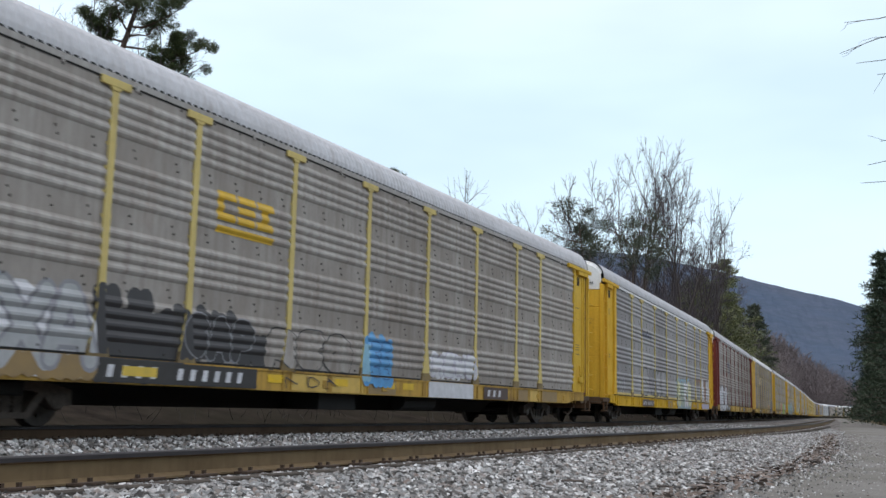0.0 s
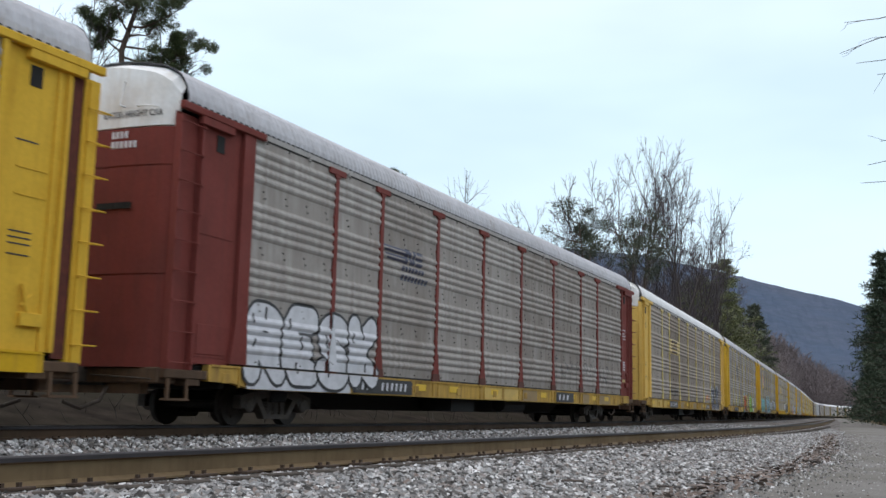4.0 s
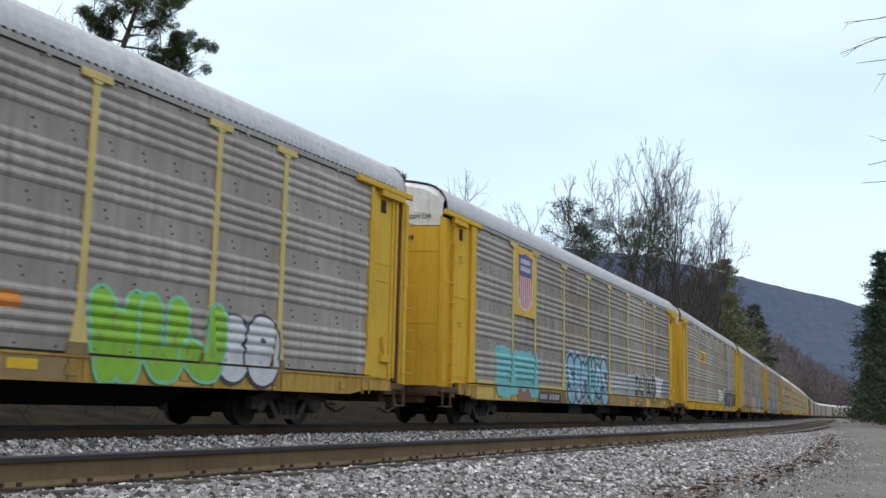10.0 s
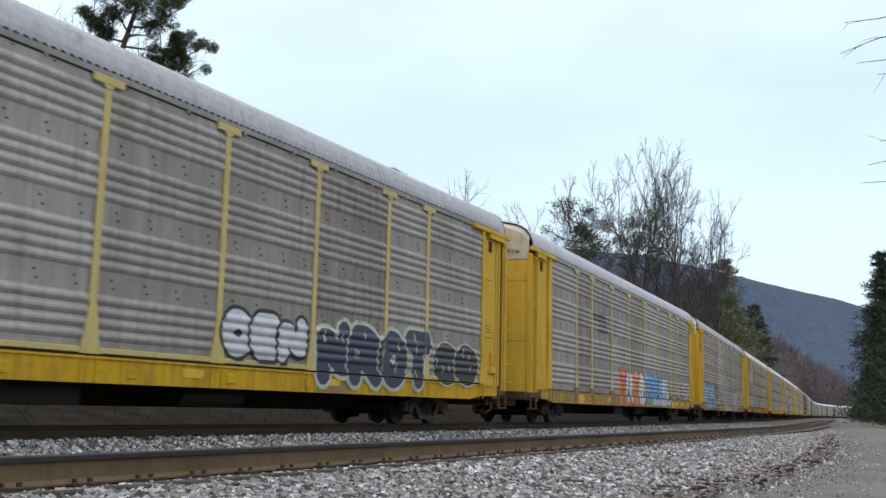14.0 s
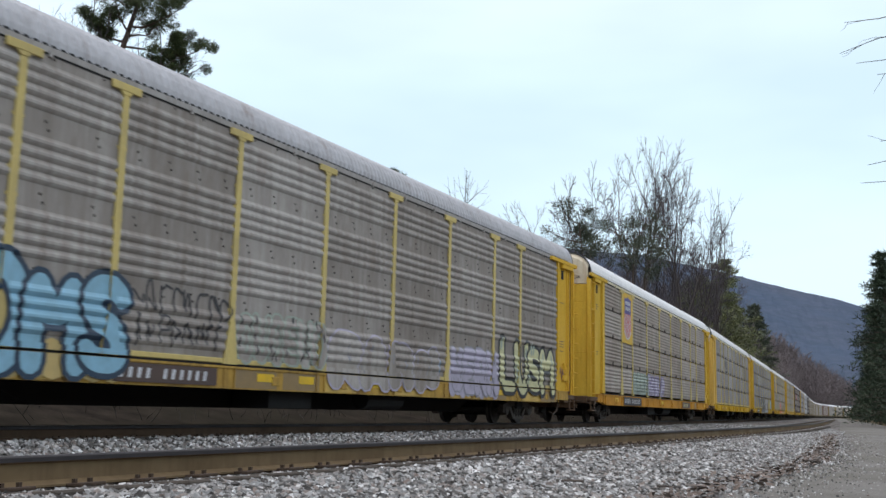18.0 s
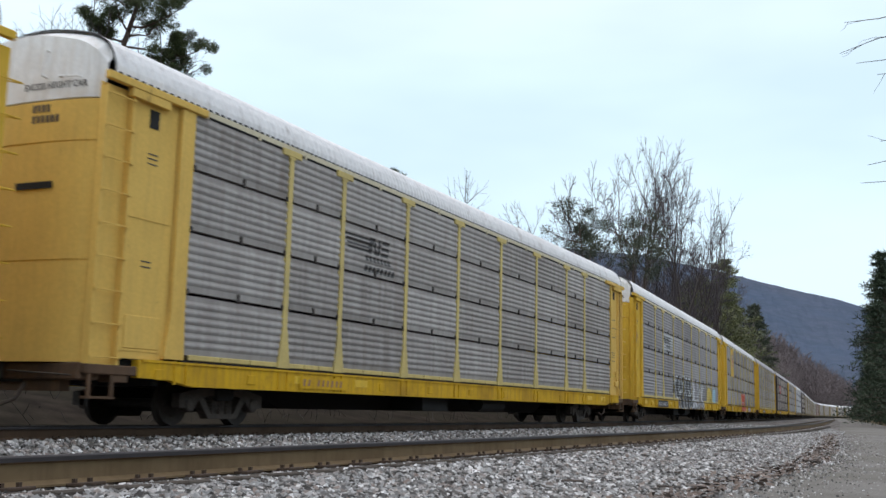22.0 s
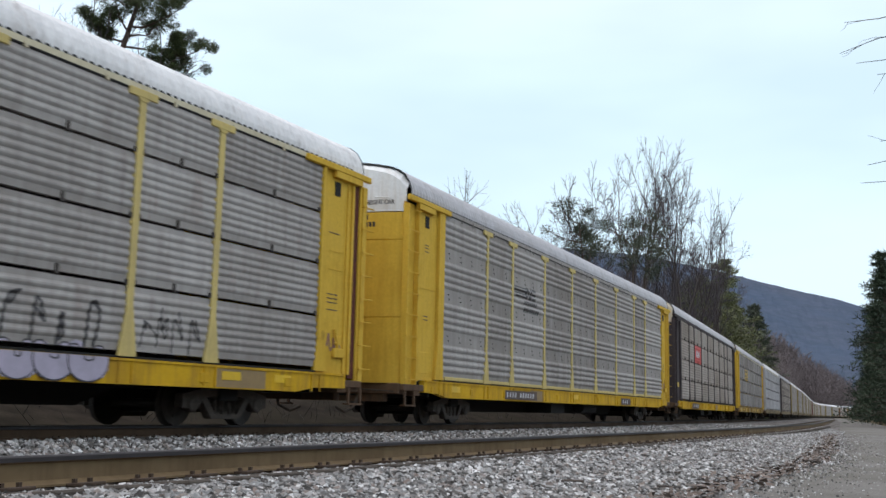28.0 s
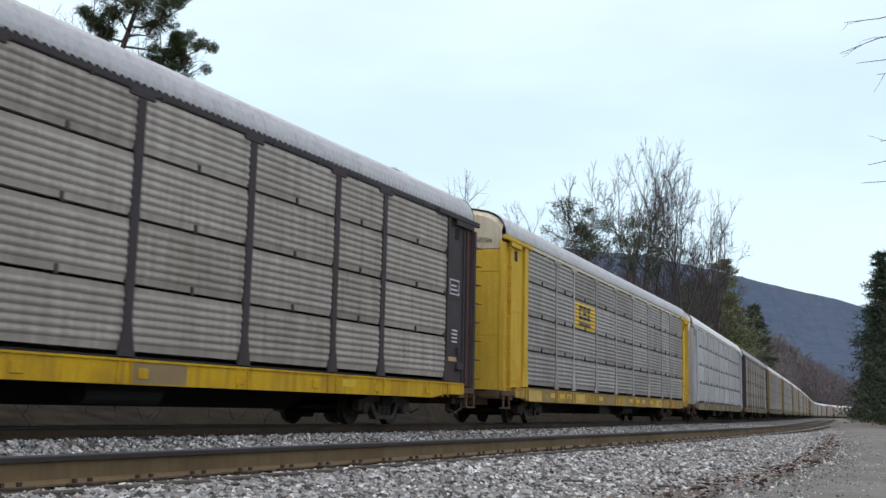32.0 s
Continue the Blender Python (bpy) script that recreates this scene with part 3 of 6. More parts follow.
# a bare tree beside the road whose twigs hang into the view
road_tree = tagged(new("bare_tree"), "bare tree whose thin twigs reach over the road", "tree")
road_tree.location = (18.5, -2.6, -0.4)
rng = np.random.default_rng(71)
wood, twigs = Shape(), Shape()
tp, _ = limb(rng, (0, 0, 0), (0.02, 0.0, 1), 9.5, 0.04, 0.05, 9)
wood.tube(tp, np.linspace(0.16, 0.03, 10), 8)
for start, tip, n in ((6, (-1.0, 4.01, 7.24), 3), (6, (-1.0, 4.11, 6.72), 5), (5, (-1.0, 3.86, 6.52), 3), (5, (-1.0, 3.55, 6.28), 2), (4, (-1.0, 3.55, 5.17), 1), (4, (-1.0, 3.75, 4.80), 1), (3, (-1.0, 3.87, 4.51), 2)):
    a, b = tp[start], np.array(tip)
    ts = np.linspace(0, 1, 8)[:, None]
    q = a + (b - a) * ts + rng.normal(0, 0.07, (8, 3)) * np.sin(ts * 3.1) + np.array([0, 0, 0.5]) * np.sin(ts * math.pi)
    wood.tube(q, np.linspace(0.032, 0.004, 8), 5)
    for k in range(n):
        i = rng.integers(4, 7)
        p = q[i] + (q[i + 1] - q[i]) * rng.random()
        d = (q[i + 1] - q[i]) / np.linalg.norm(q[i + 1] - q[i]) + rng.normal(0, 0.38, 3)
        w, _ = limb(rng, p, d, 0.2 + 0.25 * rng.random(), 0.16, 0.03, 4)
        twigs.tube(w, np.linspace(0.0045, 0.0022, 5), 4)
for nm, sh, mat in (("trunk", wood, BARK), ("crown", twigs, TWIG)):
    ob = new(nm, sh.mesh(nm, mat))
    ob.parent = road_tree

# far bare woods beside and beyond the line
rng = np.random.default_rng(81)
far, mid = Shape(), Shape()


def wood_tree(shape, x, y, z, h, thick):
    tp, _ = limb(rng, (x, y, z), (0, 0, 1), h, 0.06, 0.05, 4)
    shape.tube(tp, np.linspace(0.13, 0.03, 5), 3)
    for j in range(15):
        t = 0.2 + 0.8 * rng.random()
        i = min(int(t * 4), 3)
        a = rng.random() * math.tau
        q, d = limb(rng, tp[i] + (tp[i + 1] - tp[i]) * (t * 4 - i), (math.cos(a) * 0.6, math.sin(a) * 0.6, 0.9), h * (0.40 - 0.2 * t), 0.15, 0.06, 2)
        shape.tube(q, [thick, thick * 0.6, thick * 0.3], 3)
        for m_ in range(4):
            w, _ = limb(rng, q[1] + (q[2] - q[1]) * rng.random(), d + rng.normal(0, 0.5, 3), h * 0.12, 0.1, 0.05, 1)
            shape.tube(w, [thick * 0.5, thick * 0.25], 3)


SPUR = [(-6, 2), (3.0, 4), (3.95, 8), (5.05, 15), (6.5, 27), (7.9, 42), (10.9, 56), (16, 62), (26, 58), (45, 40)]


def spur_height(az, d):
    """A low wooded spur that rises beyond the end of the straight."""
    top = float(np.interp(az, [a for a, b in SPUR], [b for a, b in SPUR]))
    r = min(max((d - 620) / 230, 0.0), 1.0)
    return -0.6 + (top - 9) * 1.38 * r ** 0.9 * (1 if top > 9 else 0.2)


verts, faces = [], []
for az in np.arange(-6, 45.01, 0.5):
    for d in np.linspace(615, 860, 12):
        a = radians(az)
        verts.append((d * math.cos(a), d * math.sin(a), spur_height(az, d) + 1.2 * noise.noise(Vector((az, d * 0.05, 0)))))
for i in range(102):
    for k in range(11):
        faces.append((i * 12 + k, (i + 1) * 12 + k, (i + 1) * 12 + k + 1, i * 12 + k + 1))
me = bpy.data.meshes.new("foothill")
me.from_pydata(verts, [], faces)
me.materials.append(earth("wooded_slope", (0.115, 0.095, 0.095), (0.085, 0.075, 0.08), (0.10, 0.09, 0.10), 0.08))
tagged(new("foothill", me), "low brown wooded slope beyond the curve", "hill", kind="structure")
for k in range(900):
    az, d = 3.2 + 13 * rng.random() ** 1.2, 612 + 230 * rng.random()
    a = radians(az)
    wood_tree(far, d * math.cos(a), d * math.sin(a), spur_height(az, d) - 0.5, 10.0 + 9.0 * rng.random(), 0.26)
for k in range(260):
    s = 180 + 240 * rng.random()
    p, th = line(s, -(7 + 22 * rng.random() ** 1.5))
    wood_tree(far, p.x, p.y, 0.3, 9.0 + 7 * rng.random(), 0.10)
for k in range(760):
    s = 86 + 104 * rng.random()
    p, th = line(s, -(7.5 + 26 * rng.random()))
    wood_tree(mid, p.x, p.y, 0.8, 8 + 7.5 * rng.random() * (s / 130), 0.046)
FAR_TWIG = plain("far_bare_woods", (0.185, 0.15, 0.15), 0.95, 0.0, 0.3, 0.05)
mid_woods = new("thicket", mid.mesh("thicket", TWIG))
tagged(mid_woods, "grey-brown thicket of bare saplings behind the train", "woods", kind="stuff")
far_woods = new("far_woods", far.mesh("far_woods", FAR_TWIG))
tagged(far_woods, "grey-brown bare woods along the far track", "woods", kind="stuff")

# undergrowth on the bank behind the train, coloured as dark as the shaded bank
brush = Shape()
for k in range(1100):
    s = -10 + 110 * rng.random()
    off = -(5.2 + 7 * rng.random())
    p, th = line(s, off)
    z = float(np.interp(-off, [4.2, 6, 8, 12], [-0.43, 0.0, 0.45, 1.1]))
    w, _ = limb(rng, (p.x, p.y, z - 0.03), (rng.normal(0, 0.5), rng.normal(0, 0.5), 1), 0.3 + 0.9 * rng.random() ** 2, 0.25, 0.0, 3)
    brush.tube(w, [0.012, 0.010, 0.007, 0.004], 3)
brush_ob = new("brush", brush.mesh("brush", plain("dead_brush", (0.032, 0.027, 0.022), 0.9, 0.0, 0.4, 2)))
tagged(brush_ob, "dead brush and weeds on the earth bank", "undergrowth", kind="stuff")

# the wooded ridge that closes the valley; blue haze is mixed into its colour
HILL = Mat("haze_painted_hill", 1.0, 0.0, 0.0)
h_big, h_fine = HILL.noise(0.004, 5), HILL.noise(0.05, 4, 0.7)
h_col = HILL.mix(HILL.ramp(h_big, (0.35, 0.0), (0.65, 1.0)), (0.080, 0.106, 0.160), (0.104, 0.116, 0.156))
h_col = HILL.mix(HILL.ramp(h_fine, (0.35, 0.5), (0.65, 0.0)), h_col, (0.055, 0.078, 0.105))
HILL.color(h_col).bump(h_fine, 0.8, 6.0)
ridge = [(-55, 90), (-30, 105), (-12, 118), (0, 128), (3.2, 140.8), (4.2, 147.3), (5.5, 159.5), (7.8, 174.5), (9.2, 184.6), (10.9, 197.3), (15.4, 225.4), (22.9, 243.3), (32, 230), (50, 180), (80, 120)]
rng = np.random.default_rng(91)
verts, faces = [], []
AZ = np.arange(-55, 80.01, 0.25)
ROWS = np.linspace(0, 1, 22)
for az in AZ:
    top = float(np.interp(az, [a for a, b in ridge], [b for a, b in ridge]))
    for r in ROWS:
        d = 620 + 880 * r
        wav = noise.noise(Vector((az * 0.16, r * 3.0, 0.3))) * 16 * r * (1 - r) * 2 + (noise.noise(Vector((az * 2.2, r * 14, 2.0))) * 3.5)
        z = -1 + (top + 1) * (r ** 1.35) + wav * min(1, r * 3) * (0.35 if r > 0.97 else 1.0)
        a = radians(az)
        verts.append((d * math.cos(a), d * math.sin(a), z))
n = len(ROWS)
for i in range(len(AZ) - 1):
    for k in range(n - 1):
        faces.append((i * n + k, (i + 1) * n + k, (i + 1) * n + k + 1, i * n + k + 1))
me = bpy.data.meshes.new("hill")
me.from_pydata(verts, [], faces)
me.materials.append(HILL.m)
hill = tagged(new("hill", me), "distant wooded ridge coloured blue for haze", "hill", kind="structure")

# ---- loose ballast stones ----
STONE = Mat("ballast_stone", 0.9, 0.0, 0.15)
s_geo = STONE.node("ShaderNodeNewGeometry")
s_fine = STONE.noise(60.0, 3)
s_col = STONE.ramp(s_geo.outputs["Random Per Island"], (0.0, (0.03, 0.028, 0.028)), (0.22, (0.11, 0.105, 0.10)), (0.44, (0.28, 0.277, 0.275)), (0.64, (0.45, 0.45, 0.45)), (0.74, (0.24, 0.19, 0.165)), (0.82, (0.42, 0.40, 0.385)), (1.0, (0.82, 0.82, 0.83)))
STONE.color(STONE.mix(STONE.ramp(s_fine, (0.35, 0.35), (0.65, 0.0)), s_col, (0.16, 0.15, 0.145)))


def stones(name, label, count, place, lo, hi, seed):
    """Angular stones scattered over a stretch: place(rng) gives s, off and z."""
    rng = np.random.default_rng(seed)
    cube = np.array([(x, y, z) for x in (-1, 1) for y in (-1, 1) for z in (-1, 1)], float)
    quads = np.array([(0, 1, 3, 2), (4, 6, 7, 5), (0, 4, 5, 1), (2, 3, 7, 6), (0, 2, 6, 4), (1, 5, 7, 3)])
    s, off, z = place(rng, count)
    th = np.interp(s, ARC, _turn)
    x = np.interp(s, ARC, _px) + off * np.sin(th)
    y = np.interp(s, ARC, _py) - off * np.cos(th)
    size = lo + (hi - lo) * rng.random(count) ** 1.6
    v = cube[None] * (0.55 + 0.45 * rng.random((count, 8, 3))) * size[:, None, None] * 0.5
    v *= (0.6 + 0.7 * rng.random((count, 1, 3)))
    q = rng.normal(0, 1, (count, 4))
    q /= np.linalg.norm(q, axis=1)[:, None]
    w, a, b, c = q.T
    R = np.stack([np.stack([1 - 2 * (b * b + c * c), 2 * (a * b - c * w), 2 * (a * c + b * w)], -1),
                  np.stack([2 * (a * b + c * w), 1 - 2 * (a * a + c * c), 2 * (b * c - a * w)], -1),
                  np.stack([2 * (a * c - b * w), 2 * (b * c + a * w), 1 - 2 * (a * a + b * b)], -1)], 1)
    v = np.einsum("nij,nkj->nki", R, v) + np.stack([x, y, z + size * 0.22], -1)[:, None, :]
    f = (quads[None] + (np.arange(count) * 8)[:, None, None]).reshape(-1, 4)
    me = bpy.data.meshes.new(name)
    me.from_pydata(v.reshape(-1, 3).tolist(), [], f.tolist())
    me.materials.append(STONE.m)
    return tagged(new(name, me), label, "gravel", kind="stuff")


def bed_height(s, off):
    t = np.interp(s, [18, 38, 80], [2.45, 1.15, 0.85])
    z = np.interp(off, [-2.2, 2.0, 4.2, B_OFF - 2.9, B_OFF - 0.3, B_OFF + 0.05], [-0.19, -0.19, -0.23, -0.22, -0.17, -0.158])
    u = (off - B_OFF) / t
    return np.where(off > B_OFF + 0.05, np.interp(u, [0.0, 0.28, 0.62, 1.0, 1.15], [-0.158, -0.142, -0.25, -0.35, -0.36]), z)


def shoulder(rng, n):
    s = 3.5 + 52 * rng.random(n) ** 1.9
    t = np.interp(s, [18, 38, 80], [2.45, 1.15, 0.85])
    off = B_OFF + 0.10 + (t + 0.15) * rng.random(n) ** 0.9
    return s, off, bed_height(s, off)


def between(rng, n):
    s = 4 + 60 * rng.random(n) ** 1.6
    off = 0.95 + (B_OFF - 1.05) * rng.random(n)
    return s, off, bed_height(s, off)


def strays(rng, n):
    s = 3.5 + 40 * rng.random(n) ** 1.6
    t = np.interp(s, [18, 38, 80], [2.45, 1.15, 0.85])
    off = B_OFF + t + 0.1 + np.abs(rng.normal(0, 0.35, n))
    return s, off, np.full(n, -0.365)


stones("ballast_stones", "loose grey crushed stone beside the rail", 115000, shoulder, 0.026, 0.056, 101)
stones("ballast_stones", "loose grey crushed stone between the tracks", 26000, between, 0.034, 0.066, 102)
stones("gravel", "scattered small stones at the road's edge", 4200, strays, 0.012, 0.045, 103)


def on_road(rng, n):
    s = 4 + 45 * rng.random(n) ** 1.5
    t = np.interp(s, [18, 38, 80], [2.45, 1.15, 0.85])
    off = B_OFF + t + 0.2 + 3.2 * rng.random(n)
    return s, off, np.full(n, -0.352)


stones("road_gravel", "fine loose gravel on the road", 9000, on_road, 0.006, 0.022, 104)

# dead leaves and broken sticks along the foot of the ballast
rng = np.random.default_rng(111)
leaves = Shape()
cnt = 2600
s = 4 + 40 * rng.random(cnt) ** 1.5
t = np.interp(s, [18, 38, 80], [2.45, 1.15, 0.85])
off = B_OFF + t * (0.98 + 0.14 * rng.random(cnt)) + rng.normal(0, 0.10, cnt)
z = bed_height(s, off) + 0.035
th = np.interp(s, ARC, _turn)
c = np.stack([np.interp(s, ARC, _px) + off * np.sin(th), np.interp(s, ARC, _py) - off * np.cos(th), z], 1)
d1 = rng.normal(0, 1, (cnt, 3)) * np.array([1, 1, 0.35])
d1 /= np.linalg.norm(d1, axis=1)[:, None]
d2 = np.cross(d1, rng.normal(0, 0.3, (cnt, 3)) + np.array([0, 0, 1]))
d2 /= np.linalg.norm(d2, axis=1)[:, None]
ln = (0.025 + 0.05 * rng.random(cnt))[:, None]
leaves.tris(np.stack([c - d1 * ln, c + d2 * ln * 0.5, c + d1 * ln], 1))
leaves.tris(np.stack([c - d1 * ln, c + d1 * ln, c - d2 * ln * 0.5], 1))
leaf_litter = new("dead_leaves", leaves.mesh("dead_leaves", leafy("dead_leaf", (0.14, 0.105, 0.088), (0.27, 0.215, 0.185))))
tagged(leaf_litter, "brown dead leaves along the foot of the ballast", "leaves", kind="stuff")
for k, (s, o, turn, length) in enumerate([(11.2, 2.0, 20, 0.42), (17.0, 1.5, -30, 0.5), (8.6, 1.7, 70, 0.3), (13.0, 1.15, 5, 0.35), (9.5, 2.3, -15, 0.25)]):
    p, th = line(s, B_OFF + o)
    bm = bmesh.new()
    rod(bm, (-length / 2, 0, 0), (length * 0.1, 0.02, 0.008), 0.014, 0.011)
    rod(bm, (length * 0.1, 0.02, 0.008), (length / 2, -0.015, 0.0), 0.011, 0.006)
    stick = new("stick", mesh_of("stick", bm))
    stick.data.materials.append(BARK)
    stick.matrix_world = pose(p.x, p.y, float(bed_height(s, B_OFF + o)) + 0.05, 0, 4, turn)
    tagged(stick, "dark broken stick lying on the ballast", "stick", "broken sticks on the ballast")



# ---- the autorack cars ----
HALF, SIDE = 13.40, 1.575
EDGE, TAIL = 11.62, 11.90   # where the corrugated side ends at the leading and at the trailing end
POSTS = (-8.84, -6.95, -4.17, -1.39, 1.39, 4.17, 6.95, 8.84)
TOP, GROUP = 4.97, 0.9875
BASE = {False: 1.02, True: 1.075}
RIVET = plain("dark_rivet", (0.085, 0.074, 0.068), 0.8, 0.1, 0.4, 20)


def bays():
    xs = (-EDGE,) + POSTS + (TAIL,)
    return list(zip(xs, xs[1:]))


def profile(seamed):
    """The outline of the corrugated side from bottom to top: (z, depth out)."""
    pts = []
    ridge = 0.024 if seamed else 0.038
    for g in range(4):
        z0 = BASE[seamed] + g * GROUP
        if seamed:
            first, count, pitch = z0 + 0.13, 6, 0.126
            pts += [(z0 + 0.022, -0.09), (z0 + 0.026, 0.0)]
        else:
            first, count, pitch = z0 + 0.19, 4, 0.165
            pts += [(z0 + 0.001, 0.0)]
        for k in range(count):
            z = first + k * pitch
            pts += [(z, 0.0), (z + pitch * 0.18, ridge * 0.55), (z + pitch * 0.36, ridge), (z + pitch * 0.58, ridge * 0.96), (z + pitch * 0.78, ridge * 0.4), (z + pitch * 0.96, 0.0)]
        end = min(z0 + GROUP, TOP)
        pts += [(end - (0.026 if seamed else 0.001), 0.0)]
        if seamed:
            pts += [(end - 0.022, -0.09)]
    return pts


PROFILES = {s: profile(s) for s in (False, True)}


def panel_mesh(width, seamed, row):
    def build(bm):
        pts = PROFILES[seamed]
        if row is not None:
            lo, hi = BASE[seamed] + row * GROUP, BASE[seamed] + (row + 1) * GROUP
            pts = [(z, d) for z, d in pts if lo <= z <= hi]
        w = width / 2
        prev = None
        for z, d in pts:
            cur = [bm.verts.new((x, -SIDE - d, z)) for x in (-w, w)]
            if prev:
                bm.faces.new((prev[0], prev[1], cur[1], cur[0]))
            prev = cur
        # a folded back edge, so that the sheet has thickness
        z0, z1 = pts[0][0], pts[-1][0]
        b = [bm.verts.new((x, -SIDE + 0.06, z)) for x, z in ((-w, z0), (w, z0), (w, z1), (-w, z1))]
        bm.faces.new(b)
        # pairs of dark rivet heads on the flats, or the clips on the seams
        if not seamed:
            count = max(2, int(width / 0.66))
            for g in range(4):
                for dz in (0.05, 0.925):
                    for k in range(count):
                        x = -w + (k + 0.5) * width / count + (0.05 if dz > 0.5 else 0.0)
                        z = BASE[False] + g * GROUP + dz
                        before = len(bm.faces)
                        box(bm, x - 0.014, x + 0.014, -SIDE - 0.014, -SIDE + 0.004, z, z + 0.030)
                        bm.faces.ensure_lookup_table()
                        for f in bm.faces[before:]:
                            f.material_index = 1
        elif row:
            before = len(bm.faces)
            box(bm, -0.022, 0.022, -SIDE - 0.035, -SIDE, z0 - 0.04, z0 + 0.10)
            for x in (-w + 0.04, w - 0.10):
                box(bm, x, x + 0.06, -SIDE - 0.03, -SIDE, z0 - 0.03, z0 + 0.05)
            bm.faces.ensure_lookup_table()
            for f in bm.faces[before:]:
                f.material_index = 1
    me = cached(("side_panel", round(width, 2), seamed, row), build)
    if not me.materials:
        me.materials.append(None)
        me.materials.append(RIVET)
    return me


def post_build(bm):
    y0, y1 = -SIDE - 0.040, -SIDE - 0.010
    box(bm, -0.066, 0.066, y0, y1, 1.72, TOP - 0.02)
    prism(bm, [(-0.066, 1.72), (0.066, 1.72), (0.185, 1.02), (-0.185, 1.02)], y0 - 0.01, y1)
    box(bm, -0.30, 0.30, y0 - 0.016, y1, 4.865, 4.985, 0.008)
    prism(bm, [(-0.12, 4.865), (0.12, 4.865), (0.066, 4.81), (-0.066, 4.81)], y0 - 0.012, y1)
    for k in range(9):
        for x in (-0.085, 0.085):
            box(bm, x - 0.014, x + 0.014, y0 + 0.022, y1, 1.9 + k * 0.35, 1.945 + k * 0.35)


def post_foot_build(bm):
    y0 = -SIDE - 0.044
    prism(bm, [(-0.165, 1.16), (0.165, 1.16), (0.21, 0.99), (-0.21, 0.99)], y0 - 0.012, -SIDE - 0.01)


# solid black strip along the joint of side panels and sill
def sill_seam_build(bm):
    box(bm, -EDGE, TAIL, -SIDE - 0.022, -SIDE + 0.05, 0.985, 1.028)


# a solid black strip that paints the shadow line below the eave
def eave_shade_build(bm):
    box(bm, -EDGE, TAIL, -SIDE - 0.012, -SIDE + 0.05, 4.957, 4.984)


def strip_build(width, boxes):
    """The flanged edge along the foot of a side panel, whole or in short lengths."""
    def build(bm):
        n = boxes or 1
        for k in range(n):
            a, b = -width / 2 + 0.17 + k * (width - 0.34) / n, -width / 2 + 0.17 + (k + 1) * (width - 0.34) / n
            box(bm, a, b - (0.018 if boxes else 0.0), -SIDE - 0.040, -SIDE + 0.0, 1.030, 1.112, 0.008)
    return cached(("panel_edge", round(width, 2), boxes), build)


def plain_post_build(bm):
    y0, y1 = -SIDE - 0.040, -SIDE - 0.010
    box(bm, -0.085, 0.085, y0, y1, 1.45, TOP - 0.02)
    prism(bm, [(-0.085, 1.45), (0.085, 1.45), (0.17, 1.02), (-0.17, 1.02)], y0 - 0.01, y1)
    box(bm, -0.27, 0.27, y0 - 0.01, y1, 4.875, 4.985, 0.008)


ROOF_LINE = [(-1.56, 5.05), (-1.555, 5.20), (-1.50, 5.37), (-1.40, 5.53), (-1.25, 5.645), (-1.05, 5.73), (-0.7, 5.81), (-0.3, 5.875), (0.0, 5.89),
             (0.3, 5.875), (0.7, 5.81), (1.05, 5.73), (1.25, 5.645), (1.40, 5.53), (1.50, 5.37), (1.555, 5.20), (1.56, 5.05)]


def roof_build(bm):
    x, pitch = -HALF, 0.16
    prev = None
    while x <= HALF + 0.001:
        for dx, rise in ((0.0, 0.0), (0.04, 0.024), (0.075, 0.024), (0.115, 0.0)):
            xx = min(x + dx, HALF)
            ring = [bm.verts.new((xx, y + math.copysign(rise, y) * (abs(y) / 1.56) ** 6 if y else 0.0, z + rise * (1 - 0.7 * (abs(y) / 1.56) ** 6))) for y, z in ROOF_LINE]
            if prev:
                for k in range(len(ring) - 1):
                    bm.faces.new((prev[k], prev[k + 1], ring[k + 1], ring[k]))
            prev = ring
        x += pitch


def chord_build(bm):
    box(bm, -HALF, HALF, -SIDE - 0.014, -SIDE + 0.12, 4.984, 5.072)
    for k in range(18):
        x = -HALF + 0.6 + k * 1.46
        box(bm, x, x + 0.05, -SIDE - 0.045, -SIDE - 0.010, 4.93, 5.01)


def roof_seam_build(bm):
    """The dark open ends of the roof's ribs along the eave."""
    box(bm, -HALF + 0.02, HALF - 0.02, -SIDE - 0.002, -SIDE + 0.02, 5.070, 5.088)
    for k in range(165):
        x = -HALF + 0.06 + k * 0.16
        box(bm, x, x + 0.085, -SIDE - 0.016, -SIDE + 0.01, 5.074, 5.106)


def door_gap_build(bm):
    box(bm, 13.11, 13.34, -SIDE + 0.035, -SIDE + 0.060, 0.92, 4.90)


def vent_hole_build(bm):
    box(bm, -12.60, -12.40, -SIDE + 0.008, -SIDE + 0.03, 4.46, 4.74)


def lock_box_build(bm):
    box(bm, -12.86, -12.50, -SIDE - 0.05, -SIDE + 0.03, 1.30, 1.48, 0.012)
    rod(bm, (-12.60, -SIDE - 0.05, 1.48), (-12.52, -SIDE - 0.03, 1.84), 0.03)
    rod(bm, (-12.52, -SIDE - 0.03, 1.56), (-12.66, -SIDE - 0.05, 1.72), 0.02)


def eave_rail_build(bm):
    box(bm, -13.60, -11.35, -1.67, -1.58, 4.93, 5.05, 0.012)
    box(bm, -13.10, -12.25, -1.66, -1.56, 4.80, 4.93, 0.008)


def tail_eave_build(bm):
    box(bm, 11.30, 13.62, -1.67, -1.58, 4.93, 5.05, 0.012)
    box(bm, 12.30, 13.30, -1.66, -1.56, 4.80, 4.93, 0.008)


